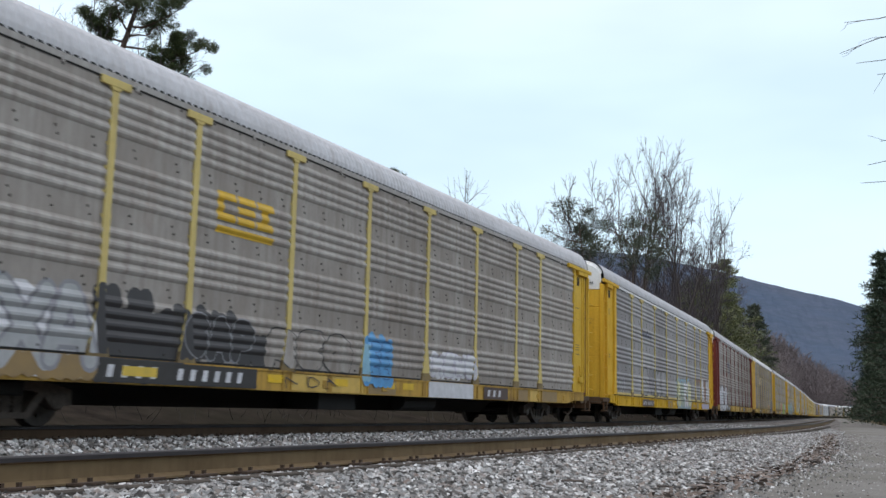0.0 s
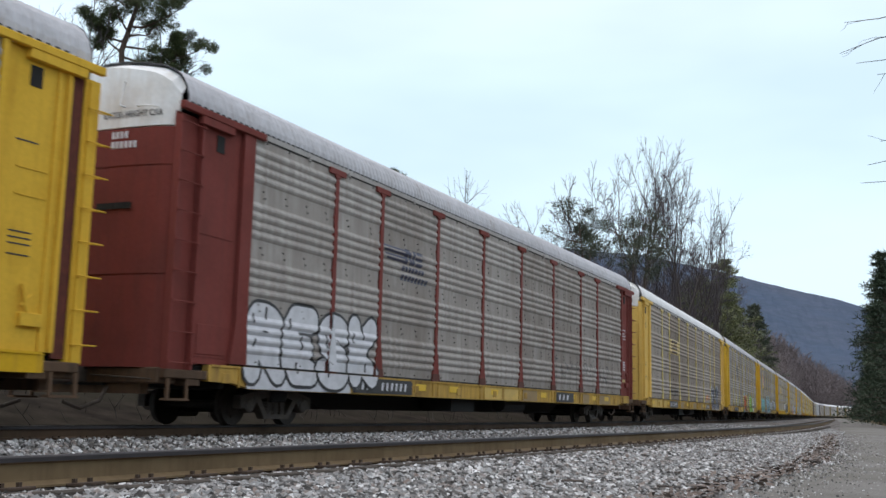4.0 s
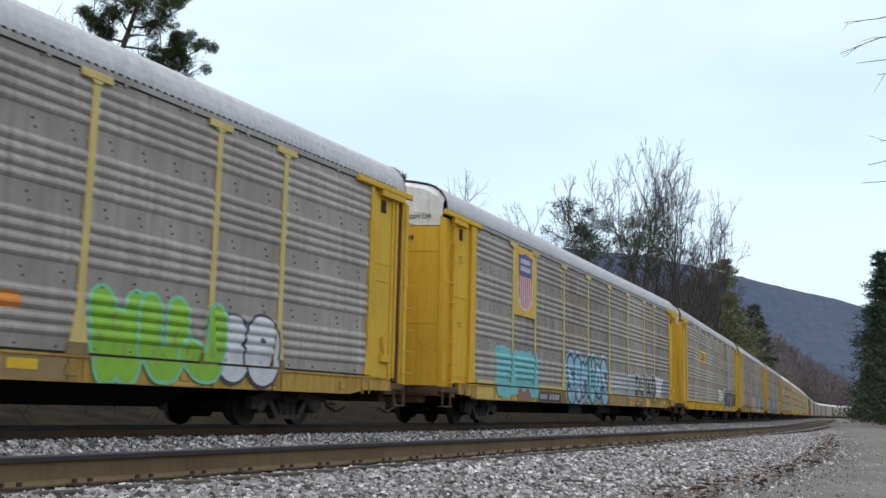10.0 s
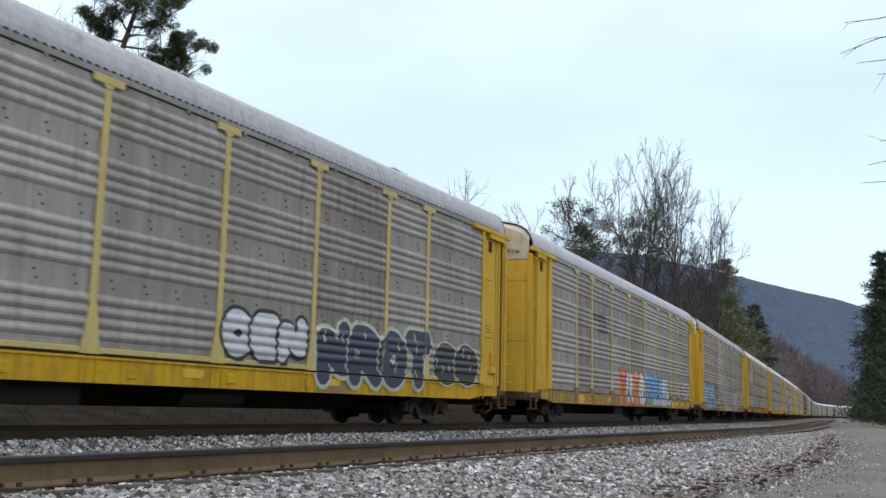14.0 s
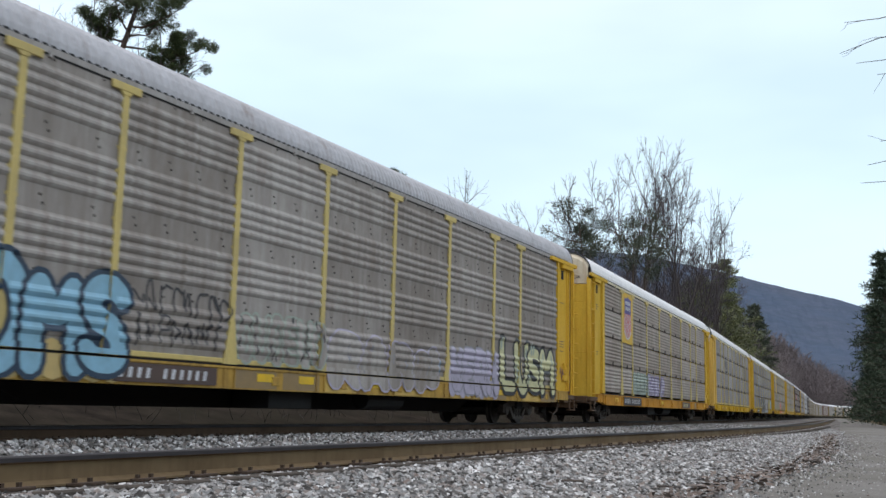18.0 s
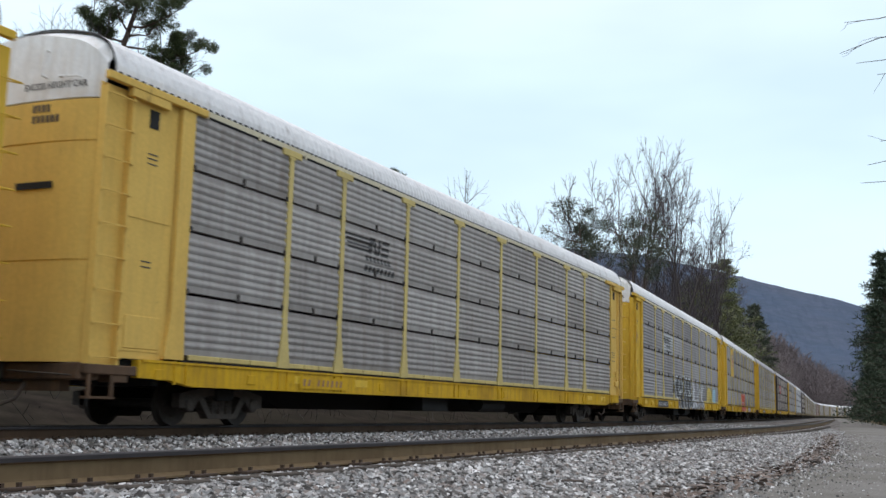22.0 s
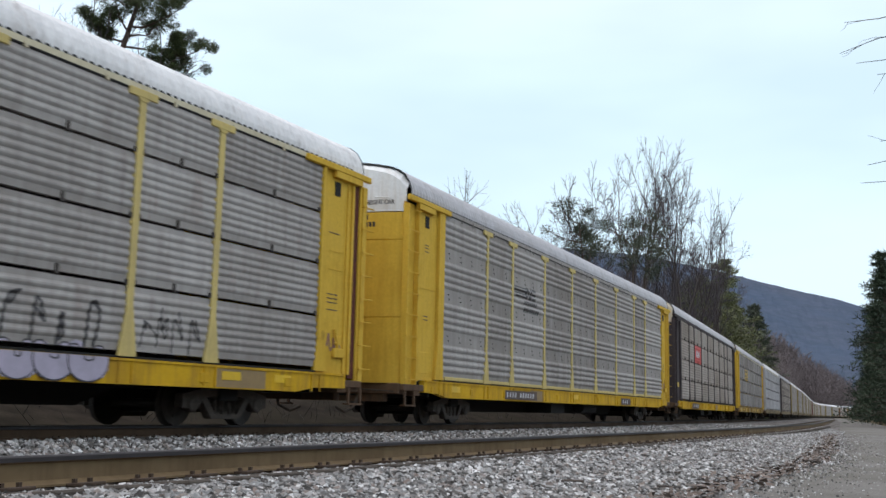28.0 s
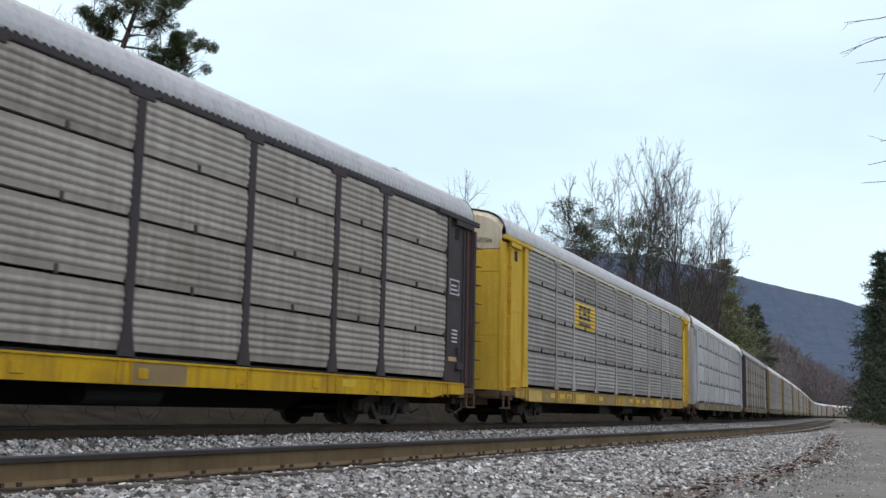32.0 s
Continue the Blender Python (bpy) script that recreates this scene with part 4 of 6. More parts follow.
def sill_build(bm):
    y0, y1 = -SIDE - 0.03, -SIDE + 0.10
    prism(bm, [(-12.55, 0.98), (-12.55, 0.72), (-11.9, 0.71), (-11.3, 0.62), (11.3, 0.62), (11.9, 0.71), (12.95, 0.72), (12.95, 0.98)], y0, y1)
    box(bm, -12.5, 12.9, y0 - 0.02, y0, 0.955, 0.99)
    for x in POSTS + (-EDGE, TAIL):
        for dx in (-0.15, 0.12):
            box(bm, x + dx, x + dx + 0.03, y0 - 0.022, y0, 0.64, 0.95)
    for k in range(11):
        x = -12.2 + 2.31 * k
        box(bm, x, x + 0.22, y0 - 0.019, y0, 0.70, 0.86, 0.008)


def center_sill_build(bm):
    prism(bm, [(-13.6, 0.92), (-13.6, 0.62), (-8.0, 0.60), (-7.2, 0.30), (7.2, 0.30), (8.0, 0.60), (13.6, 0.62), (13.6, 0.92)], -0.42, 0.42)
    box(bm, -13.2, 13.2, -1.45, 1.45, 0.80, 0.97)
    for k in range(-8, 9):
        box(bm, k * 1.5 - 0.06, k * 1.5 + 0.06, -1.45, 1.45, 0.62, 0.82)
    box(bm, -2.6, -1.2, -1.3, -0.5, 0.32, 0.66)
    rod(bm, (1.0, -1.1, 0.52), (2.6, -1.1, 0.52), 0.2, sides=10)


def end_panel_build(bm):
    """The flat sheet between the corner post and the ladder, at the leading end."""
    y = -SIDE + 0.02
    box(bm, -13.00, -11.95, y, y + 0.05, 0.99, 4.95)
    for z in (1.10, 3.05):
        box(bm, -12.96, -12.02, y - 0.010, y, z, z + 0.03)
    box(bm, -12.86, -12.12, y - 0.012, y, 1.14, 1.62, 0.006)


def tail_panel_build(bm):
    """The flat sheet beside the corrugated side at the trailing end, with its folded rib."""
    y = -SIDE + 0.02
    box(bm, 11.91, 13.10, y, y + 0.05, 0.99, 4.95)
    box(bm, 12.86, 12.92, y - 0.03, y, 1.0, 4.85)
    box(bm, 11.88, 11.97, y - 0.085, y, 1.62, 4.94)
    box(bm, 13.02, 13.10, y - 0.04, y, 0.99, 4.90)
    prism(bm, [(11.90, 1.62), (12.02, 1.62), (12.24, 1.02), (11.84, 1.02)], y - 0.05, y)
    box(bm, 12.30, 12.80, y - 0.012, y, 3.35, 3.37)
    box(bm, 12.30, 12.80, y - 0.012, y, 2.99, 3.01)


def corner_post_build(bm):
    y = -SIDE + 0.07
    prism(bm, [(-11.93, 4.95), (-11.62, 4.95), (-11.62, 1.75), (-11.58, 1.02), (-12.04, 1.02), (-11.93, 1.75)], -SIDE - 0.055, y)


def ladder_plate_build(bm):
    y = -SIDE + 0.06
    box(bm, -13.56, -13.02, y, y + 0.04, 0.86, 4.90)


def tail_column_build(bm):
    """The narrow post that carries the trailing end's rungs."""
    box(bm, 13.34, 13.62, -SIDE - 0.005, -SIDE + 0.10, 0.86, 4.84, 0.01)
    box(bm, 13.40, 13.44, -SIDE - 0.04, -SIDE, 0.90, 4.80)
    for k in range(8):
        z = 1.12 + k * 0.47
        rod(bm, (13.36, -SIDE - 0.07, z), (13.80, -SIDE - 0.07, z), 0.011)
        rod(bm, (13.40, -SIDE - 0.07, z), (13.40, -SIDE, z), 0.014)
        rod(bm, (13.78, -SIDE - 0.07, z), (13.60, -SIDE + 0.05, z), 0.011)


def stile_build(bm):
    box(bm, -0.026, 0.026, -SIDE - 0.045, -SIDE + 0.06, 0.88, 4.84)


def rung_build(bm):
    rod(bm, (-13.58, -SIDE - 0.058, 0), (-12.98, -SIDE - 0.058, 0), 0.010)
    for x in (-13.545, -13.01):
        box(bm, x - 0.030, x + 0.030, -SIDE - 0.072, -SIDE - 0.040, -0.018, 0.018)


def bulge(y):
    return -13.42 - 0.30 * math.sqrt(max(0.0, 1 - (y / 1.52) ** 2)) ** 0.8


def door_leaf_build(bm):
    """One leaf of the curved end doors, on the side where y is negative."""
    ys = [-1.46 + k * 1.455 / 10 for k in range(11)]
    levels = [(0.90, 0.0), (2.30, 0.0), (2.305, 0.016), (2.33, 0.016), (2.335, 0.0), (4.02, 0.0), (4.025, 0.014), (4.05, 0.014), (4.055, 0.0), (4.66, 0.0)]
    front = [[bm.verts.new((bulge(y) + sink, y, z)) for y in ys] for z, sink in levels]
    rear = [[bm.verts.new((bulge(y) + 0.06, y, z)) for y in ys] for z in (0.90, 4.66)]
    for a, b in list(zip(front, front[1:])) + [(rear[1], rear[0]), (rear[0], front[0]), (front[-1], rear[1])]:
        for k in range(10):
            bm.faces.new((a[k], a[k + 1], b[k + 1], b[k]))


def gable_build(bm):
    """The white upper end, closed by the curve of the roof."""
    top = [(y, z) for y, z in ROOF_LINE]
    ys = [-1.5 + 3.0 * k / 20 for k in range(21)]
    zs = [float(np.interp(y, [p[0] for p in top], [p[1] for p in top])) - 0.02 for y in ys]
    lo = [bm.verts.new((bulge(y), y, 4.68)) for y in ys]
    mid = [bm.verts.new((bulge(y) + 0.02, y, max(5.0, z - 0.15))) for y, z in zip(ys, zs)]
    hi = [bm.verts.new((-13.36, y, z)) for y, z in zip(ys, zs)]
    for a, b in ((lo, mid), (mid, hi)):
        for k in range(20):
            bm.faces.new((a[k], a[k + 1], b[k + 1], b[k]))
    base = [bm.verts.new((-13.36, y, 4.68)) for y in ys]
    for k in range(20):
        bm.faces.new((lo[k + 1], lo[k], base[k], base[k + 1]))


def roof_rim_build(bm):
    for (y0, z0), (y1, z1) in zip(ROOF_LINE, ROOF_LINE[1:]):
        rod(bm, (-HALF - 0.01, y0 * 1.012, z0 + 0.01), (-HALF - 0.01, y1 * 1.012, z1 + 0.01), 0.014, sides=4)


def end_sill_build(bm):
    box(bm, -13.62, -13.2, -1.5, 1.5, 0.66, 0.90, 0.02)
    for y0, y1 in ((-1.60, -1.30), (1.30, 1.60)):
        box(bm, -13.58, -12.56, y0, y1, 0.74, 0.88, 0.015)
        box(bm, -13.05, -12.72, y0 + 0.02, y1 - 0.02, 0.64, 0.74, 0.01)
    box(bm, -13.55, -13.35, -1.1, 1.1, 0.5, 0.66)


def step_build(bm):
    for x in (-13.52, -13.08):
        box(bm, x - 0.025, x + 0.025, -SIDE - 0.05, -SIDE - 0.01, 0.42, 0.74)
    box(bm, -13.55, -13.05, -SIDE - 0.07, -SIDE + 0.08, 0.405, 0.44)


def coupler_build(bm):
    box(bm, -14.12, -13.4, -0.11, 0.11, 0.66, 0.90, 0.02)
    box(bm, -14.42, -14.08, -0.17, 0.17, 0.62, 0.94, 0.04)
    pts = [Vector((-13.5, -0.45, 0.66)), Vector((-13.75, -0.5, 0.38)), Vector((-14.1, -0.46, 0.26)), Vector((-14.4, -0.42, 0.36))]
    for a, b in zip(pts, pts[1:]):
        rod(bm, a, b, 0.03, sides=6)
    rod(bm, (-13.66, -1.4, 0.72), (-13.66, -0.2, 0.78), 0.014)


def side_frame_build(bm):
    """A cast truck side frame with its springs, round the middle of the truck."""
    y0, y1 = -1.14, -0.98
    prism(bm, [(-1.12, 0.30), (-1.12, 0.52), (-0.62, 0.62), (0.62, 0.62), (1.12, 0.52), (1.12, 0.30), (0.74, 0.30), (0.62, 0.44), (0.36, 0.50),
               (-0.36, 0.50), (-0.62, 0.44), (-0.74, 0.30)], y0, y1)
    prism(bm, [(-0.66, 0.46), (-0.50, 0.46), (-0.30, 0.20), (0.30, 0.20), (0.50, 0.46), (0.66, 0.46), (0.38, 0.12), (-0.38, 0.12)], y0, y1)
    for x in (-0.86, 0.86):
        lathe(bm, [(0.10, y0 - 0.03), (0.13, y0 - 0.01), (0.13, y1)], 12, Matrix.Translation((x, 0, 0.36)))
    for x in (-0.2, 0.0, 0.2):
        for k in range(5):
            lathe(bm, [(0.07, y0 + 0.02), (0.085, y0 + 0.06), (0.085, y1 - 0.02)], 8, Matrix.Translation((x, 0, 0.24 + k * 0.055)))


def bolster_build(bm):
    box(bm, -0.24, 0.24, -1.2, 1.2, 0.42, 0.62, 0.03)
    for x in (-0.52, 0.52):
        box(bm, x - 0.06, x + 0.06, -0.9, 0.9, 0.22, 0.34)


def wheelset_build(bm):
    """Two wheels on their axle, round the axle's own middle."""
    rod(bm, (0, -1.0, 0), (0, 1.0, 0), 0.075, sides=8)
    for sgn in (-1, 1):
        prof = [(0.10, sgn * 0.80), (0.22, sgn * 0.775), (0.30, sgn * 0.785), (0.355, sgn * 0.795), (0.36, sgn * 0.72), (0.385, sgn * 0.69), (0.385, sgn * 0.66), (0.29, sgn * 0.665), (0.12, sgn * 0.70)]
        lathe(bm, prof, 20)
        for k in range(4):
            a = k * math.tau / 4
            box(bm, 0.2 * math.cos(a) - 0.025, 0.2 * math.cos(a) + 0.025, sgn * 0.78 - 0.012, sgn * 0.78 + 0.012, 0.2 * math.sin(a) - 0.025, 0.2 * math.sin(a) + 0.025)


FLIP = pose(0, 0, 0, 0, 0, 180)
MIRROR = Matrix.Diagonal((-1, 1, 1, 1))
WHEELSETS = []


def flipped(me, key):
    """The same mesh, mirrored end for end."""
    if key not in MESHES:
        c = me.copy()
        c.transform(MIRROR)
        c.flip_normals()
        MESHES[key] = c
    return MESHES[key]


def autorack(look_of, near):
    car = new("autorack_car")
    galv, paintwork, sill, roof, cap = (look_of[k] for k in ("galv", "paint", "sill", "roof", "cap"))
    seamed, post_kind = look_of["seamed"], look_of.get("post", "flared")
    trim = look_of.get("trim", POST if look_of["hue"] == "yellow" else paintwork)
    for x0, x1 in bays():
        mid, wide = (x0 + x1) / 2, x1 - x0 - 0.012
        rows = range(4) if seamed and near else (None,)
        for r in rows:
            hang("side_panel", panel_mesh(wide, seamed, r), galv, car, "", pose(mid, 0, 0))
        hang("side_panel", panel_mesh(wide, seamed, None), galv, car, "", pose(-mid, 0, 0) @ FLIP)
        if near and look_of.get("strip") is not None:
            hang("panel_edge", strip_build(wide, look_of["strip"]), trim, car, "painted edge under the side panel", pose(mid, 0, 0))
    post = cached("post", post_build) if post_kind == "flared" else cached("plain_post", plain_post_build)
    for x in POSTS:
        post_ob = hang("post", post, trim, car, "", pose(x, 0, 0))
        if near and look_of.get("grimy"):
            hang("post_foot", cached("post_foot", post_foot_build), FOOT[look_of["hue"] == "oxide red"], post_ob, "grimy foot of the post")
        hang("post", post, trim, car, "", pose(x, 0, 0) @ FLIP)
    hang("roof", cached("roof", roof_build), roof, car, look_of["roof_label"])
    hang("center_sill", cached("center_sill", center_sill_build), BLACK, car, "black steel underframe")
    chord = cached("top_chord", chord_build)
    sills = cached("side_sill", sill_build)
    for m in (Matrix(), FLIP):
        hang("top_chord", chord, GALV[1] if look_of.get("chord") is None and not look_of["seamed"] else look_of.get("chord") or CREAM_TRIM, car, "", m)
        if near:
            hang("sill_seam", cached("sill_seam", sill_seam_build), BLACK, car, "black strip over the sill", m)
            hang("top_gap", cached("top_gap", eave_shade_build), BLACK, car, "black strip painted as shade under the eave", m)
        hang("roof_seam", cached("roof_seam", roof_seam_build), RIM, car, "dark seam under the roof", m)
        hang("side_sill", sills, sill, car, look_of["sill_label"], m)
        hang("gable", cached("gable", gable_build), cap, car, look_of["cap_label"], m)
        hang("roof_rim", cached("roof_rim", roof_rim_build), RIM, car, "black roof edge seal", m)
        hang("end_sill", cached("end_sill", end_sill_build), RUSTY, car, "rust-brown end sill", m)
        hang("coupler", cached("coupler", coupler_build), GRIME, car, "rusty steel coupler", m)
        leaf = cached("end_door", door_leaf_build)
        for key, me in (("a", leaf), ("b", None)):
            if me is None:
                me = MESHES.get("end_door_b")
                if me is None:
                    me = leaf.copy()
                    me.transform(Matrix.Diagonal((1, -1, 1, 1)))
                    me.flip_normals()
                    MESHES["end_door_b"] = me
            hang("end_door", me, paintwork, car, "", m)
    for nm, key, build, mat in (("end_panel", "end_panel", end_panel_build, paintwork), ("end_panel", "tail_panel", tail_panel_build, paintwork), ("corner_post", "corner_post", corner_post_build, paintwork),
                                ("eave_rail", "eave_rail", eave_rail_build, paintwork), ("eave_rail", "tail_eave", tail_eave_build, paintwork), ("door_gap", "door_gap", door_gap_build, DOOR_RUST),
                                ("ladder", "ladder", ladder_plate_build, paintwork), ("ladder", "tail_column", tail_column_build, paintwork)):
        me = cached(key, build)
        for m in (Matrix(), FLIP):
            ob = hang(nm, me, mat, car, "", m)
            if build is ladder_plate_build:
                for x in (-13.545, -13.01):
                    hang("stile", cached("stile", stile_build), mat, ob, "", pose(x, 0, 0))
                if near and m is not FLIP:
                    for k in range(9):
                        hang("rung", cached("rung", rung_build), mat, ob, "", pose(0, 0, 0.98 + k * 0.47))
    step = cached("step", step_build)
    for m in (Matrix(), FLIP):
        hang("step", step, RUSTY, car, "rust-brown stirrup step", m)
        hang("step", flipped(step, "step_mirrored"), RUSTY, car, "rust-brown stirrup step", m)
    if near:
        hole, lock = cached("vent_hole", vent_hole_build), cached("lock_box", lock_box_build)
        hang("vent_hole", hole, BLACK, car, "dark hole under the eave")
        hang("vent_hole", flipped(hole, "vent_hole_mirrored"), BLACK, car, "dark hole under the eave")
        hang("lock_box", flipped(lock, "lock_box_mirrored"), look_of.get("lock", paintwork), car, "rusty lock box")
    for sx in (-9.9, 9.9):
        truck = hang("truck", cached("bolster", bolster_build), BLACK, car, "four-wheel freight truck of cast steel", pose(sx, 0, 0))
        frame_me = cached("side_frame", side_frame_build)
        for m in (Matrix(), FLIP):
            hang("side_frame", frame_me, GRIME, truck, "", m)
        for wx in (-0.86, 0.86):
            ws = hang("wheelset", cached("wheelset", wheelset_build), WHEEL, truck)
            ws.matrix_parent_inverse = Matrix.Translation((wx, 0, 0.36))
            WHEELSETS.append(ws)
    return car


def style(galv=0, yellow=0, sill=0, roof=0, seamed=False, **more):
    d = dict(galv=GALV[galv], paint=YELLOW[yellow], sill=SILL[sill], roof=ROOF[roof], cap=WHITE, seamed=seamed,
             roof_label="grey ribbed metal roof" if roof == 0 else "white ribbed metal roof",
             sill_label="worn yellow side sill", cap_label="white upper end", tone="weathered grey", hue="yellow")
    d.update(more)
    return d


LOOKS = [
    style(0, 0, 0, 0, grimy=True, note="with black, white and blue graffiti"),
    style(3, 2, 1, 0, chord=ROOF[1], strip=0, grimy=True, note="with an outlined word and coloured graffiti"),
    style(0, 0, 0, 0, paint=OXIDE, trim=OXIDE, hue="oxide red", grimy=True, note="with white graffiti"),
    style(5, 1, 0, 1, post="plain", note="with a pale placard and dark graffiti"),
    style(0, 0, 0, 0, cap=CREAM, grimy=True, note="with green and orange graffiti"),
    style(0, 2, 0, 0, strip=0, note="with a striped shield and turquoise graffiti"),
    style(0, 0, 1, 0, cap=CREAM, strip=0, note="with a yellow placard and white graffiti"),
    style(0, 0, 0, 0, cap=CREAM, grimy=True, note="with blue and orange graffiti"),
    style(0, 2, 0, 0, strip=0, note="with light blue graffiti"),
    style(2, 0, 2, 1, True, cap=CREAM, note="with a striped shield and grey graffiti"),
    style(1, 1, 1, 1, True, strip=3, note="with clean yellow ends"),
    style(3, 0, 1, 1, True, strip=3, note="with black and white graffiti"),
    style(1, 0, 1, 1, True, note="with a striped shield and red graffiti"),
    style(1, 0, 1, 0, strip=0, note="with clean yellow posts"),
    style(2, 0, 1, 0, True, paint=DARK, trim=DARK, chord=DARK, cap=CREAM, post="plain", hue="dark brown", note="with a red placard"),
    style(1, 0, 0, 0, True, cap=CREAM, trim=GALV[1], note="with a yellow placard"),
    style(4, 0, 3, 1, True, paint=GALV[4], trim=GALV[4], hue="silver", note="with pale clean sides"),
    style(2, 0, 3, 0, paint=DARK, trim=DARK, hue="dark brown", note="with dark posts"),
]
# far cars: distance haze is put into their dull yellow, besides the dirt
while len(LOOKS) < 35:
    k = len(LOOKS)
    if k % 7 == 3:
        LOOKS.append(style(2, 0, 3, 0, paint=OXIDE, hue="oxide red", note="with dirty sides"))
    else:
        LOOKS.append(style((0, 2, 2, 0, 1)[k % 5], 3, 3, 1, k % 2 == 0, trim=GALV[2], note="with dirty sides"))

CARS = []
for k, lk in enumerate(LOOKS):
    car = autorack(lk, k < 17)
    tagged(car, f"{lk['hue']} and grey autorack railcar {lk['note']}", "railcar", "cars of the passing train")
    CARS.append(car)

# <decals>
# ---- paint, placards and lettering on the cars ----
def flat_paint(name, base, rough=0.55):
    m = Mat(name, rough)
    n = m.noise(5.0, 4, co=m.shift())
    w = m.noise(1.6, 3, stretch=(1, 1, 0.4))
    col = m.mix(m.ramp(n, (0.30, 0.55), (0.66, 0.0)), base, tuple(c * 0.60 + 0.025 for c in base))
    col = m.mix(m.ramp(w, (0.5, 0.0), (0.8, 0.4)), col, tuple(c * 0.6 + 0.045 for c in base))
    return m.color(col).m


INK = {
    "white": flat_paint("white_spray", (0.66, 0.66, 0.70)), "faint": flat_paint("faint_white_spray", (0.42, 0.43, 0.45)),
    "black": flat_paint("black_spray", (0.022, 0.021, 0.024)), "grey": flat_paint("grey_spray", (0.28, 0.28, 0.31)),
    "navy": flat_paint("dark_blue_spray", (0.045, 0.048, 0.09)), "blue": flat_paint("blue_spray", (0.10, 0.34, 0.66)),
    "sky": flat_paint("light_blue_spray", (0.26, 0.50, 0.66)), "cyan": flat_paint("turquoise_spray", (0.16, 0.55, 0.56)),
    "green": flat_paint("green_spray", (0.25, 0.52, 0.03)), "mint": flat_paint("mint_spray", (0.20, 0.60, 0.36)),
    "orange": flat_paint("orange_spray", (0.75, 0.26, 0.03)), "red": flat_paint("red_spray", (0.70, 0.085, 0.035)),
    "yellow": flat_paint("yellow_spray", (0.74, 0.52, 0.07)), "lemon": flat_paint("pale_yellow_spray", (0.62, 0.60, 0.34)),
    "purple": flat_paint("purple_spray", (0.20, 0.16, 0.30)), "lilac": flat_paint("lilac_spray", (0.46, 0.42, 0.54)),
    "brown": flat_paint("brown_spray", (0.30, 0.15, 0.08)), "olive": flat_paint("olive_spray", (0.28, 0.34, 0.09)),
    "sage": flat_paint("sage_spray", (0.36, 0.42, 0.36)), "greengrey": flat_paint("dark_green_grey_spray", (0.10, 0.13, 0.12)),
    "soot": flat_paint("soot_black_spray", (0.040, 0.037, 0.041)), "pale": flat_paint("pale_grey_spray", (0.60, 0.62, 0.64)),
    "deepblue": flat_paint("deep_blue_spray", (0.05, 0.15, 0.38)), "inkblue": flat_paint("ink_blue_spray", (0.020, 0.045, 0.085)),
    "deepsky": flat_paint("strong_sky_spray", (0.08, 0.42, 0.72)), "paleblue": flat_paint("pale_blue_spray", (0.36, 0.58, 0.68)),
    "bare0": GALV[0], "bare3": GALV[3], "grimy": flat_paint("grimy_sill_paint", (0.30, 0.20, 0.085)), "sill_orange_mark": SILL[1],
    "signred": flat_paint("red_placard", (0.62, 0.045, 0.03)), "signyellow": flat_paint("yellow_placard", (0.72, 0.44, 0.02)),
    "paleyellow": flat_paint("faded_yellow_placard", (0.58, 0.43, 0.17)), "board": flat_paint("number_board_black", (0.030, 0.026, 0.026)),
    "brownboard": flat_paint("number_board_brown", (0.085, 0.05, 0.04)), "shieldblue": flat_paint("shield_blue", (0.075, 0.055, 0.27)),
}


def clip(poly, z0, z1):
    """The part of a convex outline of (x, z) points between two heights."""
    for lim, keep in ((z0, 1), (z1, -1)):
        out = []
        for a, b in zip(poly, poly[1:] + poly[:1]):
            ina, inb = keep * (a[1] - lim) >= 0, keep * (b[1] - lim) >= 0
            if ina:
                out.append(a)
            if ina != inb:
                k = (lim - a[1]) / (b[1] - a[1])
                out.append((a[0] + (b[0] - a[0]) * k, lim))
        poly = out
        if len(poly) < 3:
            return []
    return poly


def halves(poly, axis, lim):
    """Cut a convex outline of (x, z) points in two at a value of one axis."""
    lo, hi = [], []
    for a, b in zip(poly, poly[1:] + poly[:1]):
        (lo if a[axis] <= lim else hi).append(a)
        if (a[axis] - lim) * (b[axis] - lim) < 0:
            k = (lim - a[axis]) / (b[axis] - a[axis])
            c = (a[0] + (b[0] - a[0]) * k, a[1] + (b[1] - a[1]) * k)
            lo.append(c)
            hi.append(c)
    return [p if len(p) >= 3 else [] for p in (lo, hi)]


BANDS = {}


def bands(n):
    """The strips of car n's side that take paint: (z0, z1, depth at z0, depth at z1)."""
    lk = LOOKS[n]
    if n not in BANDS:
        prof, foot = PROFILES[lk["seamed"]], 1.030
        out = [(0.62, 0.953, 0.052, 0.052), (0.953, 0.986, 0.054, 0.054)]
        if lk.get("strip") is not None:
            out.append((1.030, 1.112, 0.041, 0.041))
            foot = 1.112
        for (za, da), (zb, db) in zip(prof, prof[1:]):
            if zb < za + 1e-4 or min(da, db) < -0.01 or zb <= foot:
                continue
            if za < foot:
                za, da = foot, da + (db - da) * (foot - za) / (zb - za)
            parts = max(1, int((zb - za) / 0.11)) if za < 2.4 else 1
            for k in range(parts):
                u, v = k / parts, (k + 1) / parts
                out.append((za + (zb - za) * u, za + (zb - za) * v, da + (db - da) * u, da + (db - da) * v))
        BANDS[n] = out
    return BANDS[n]


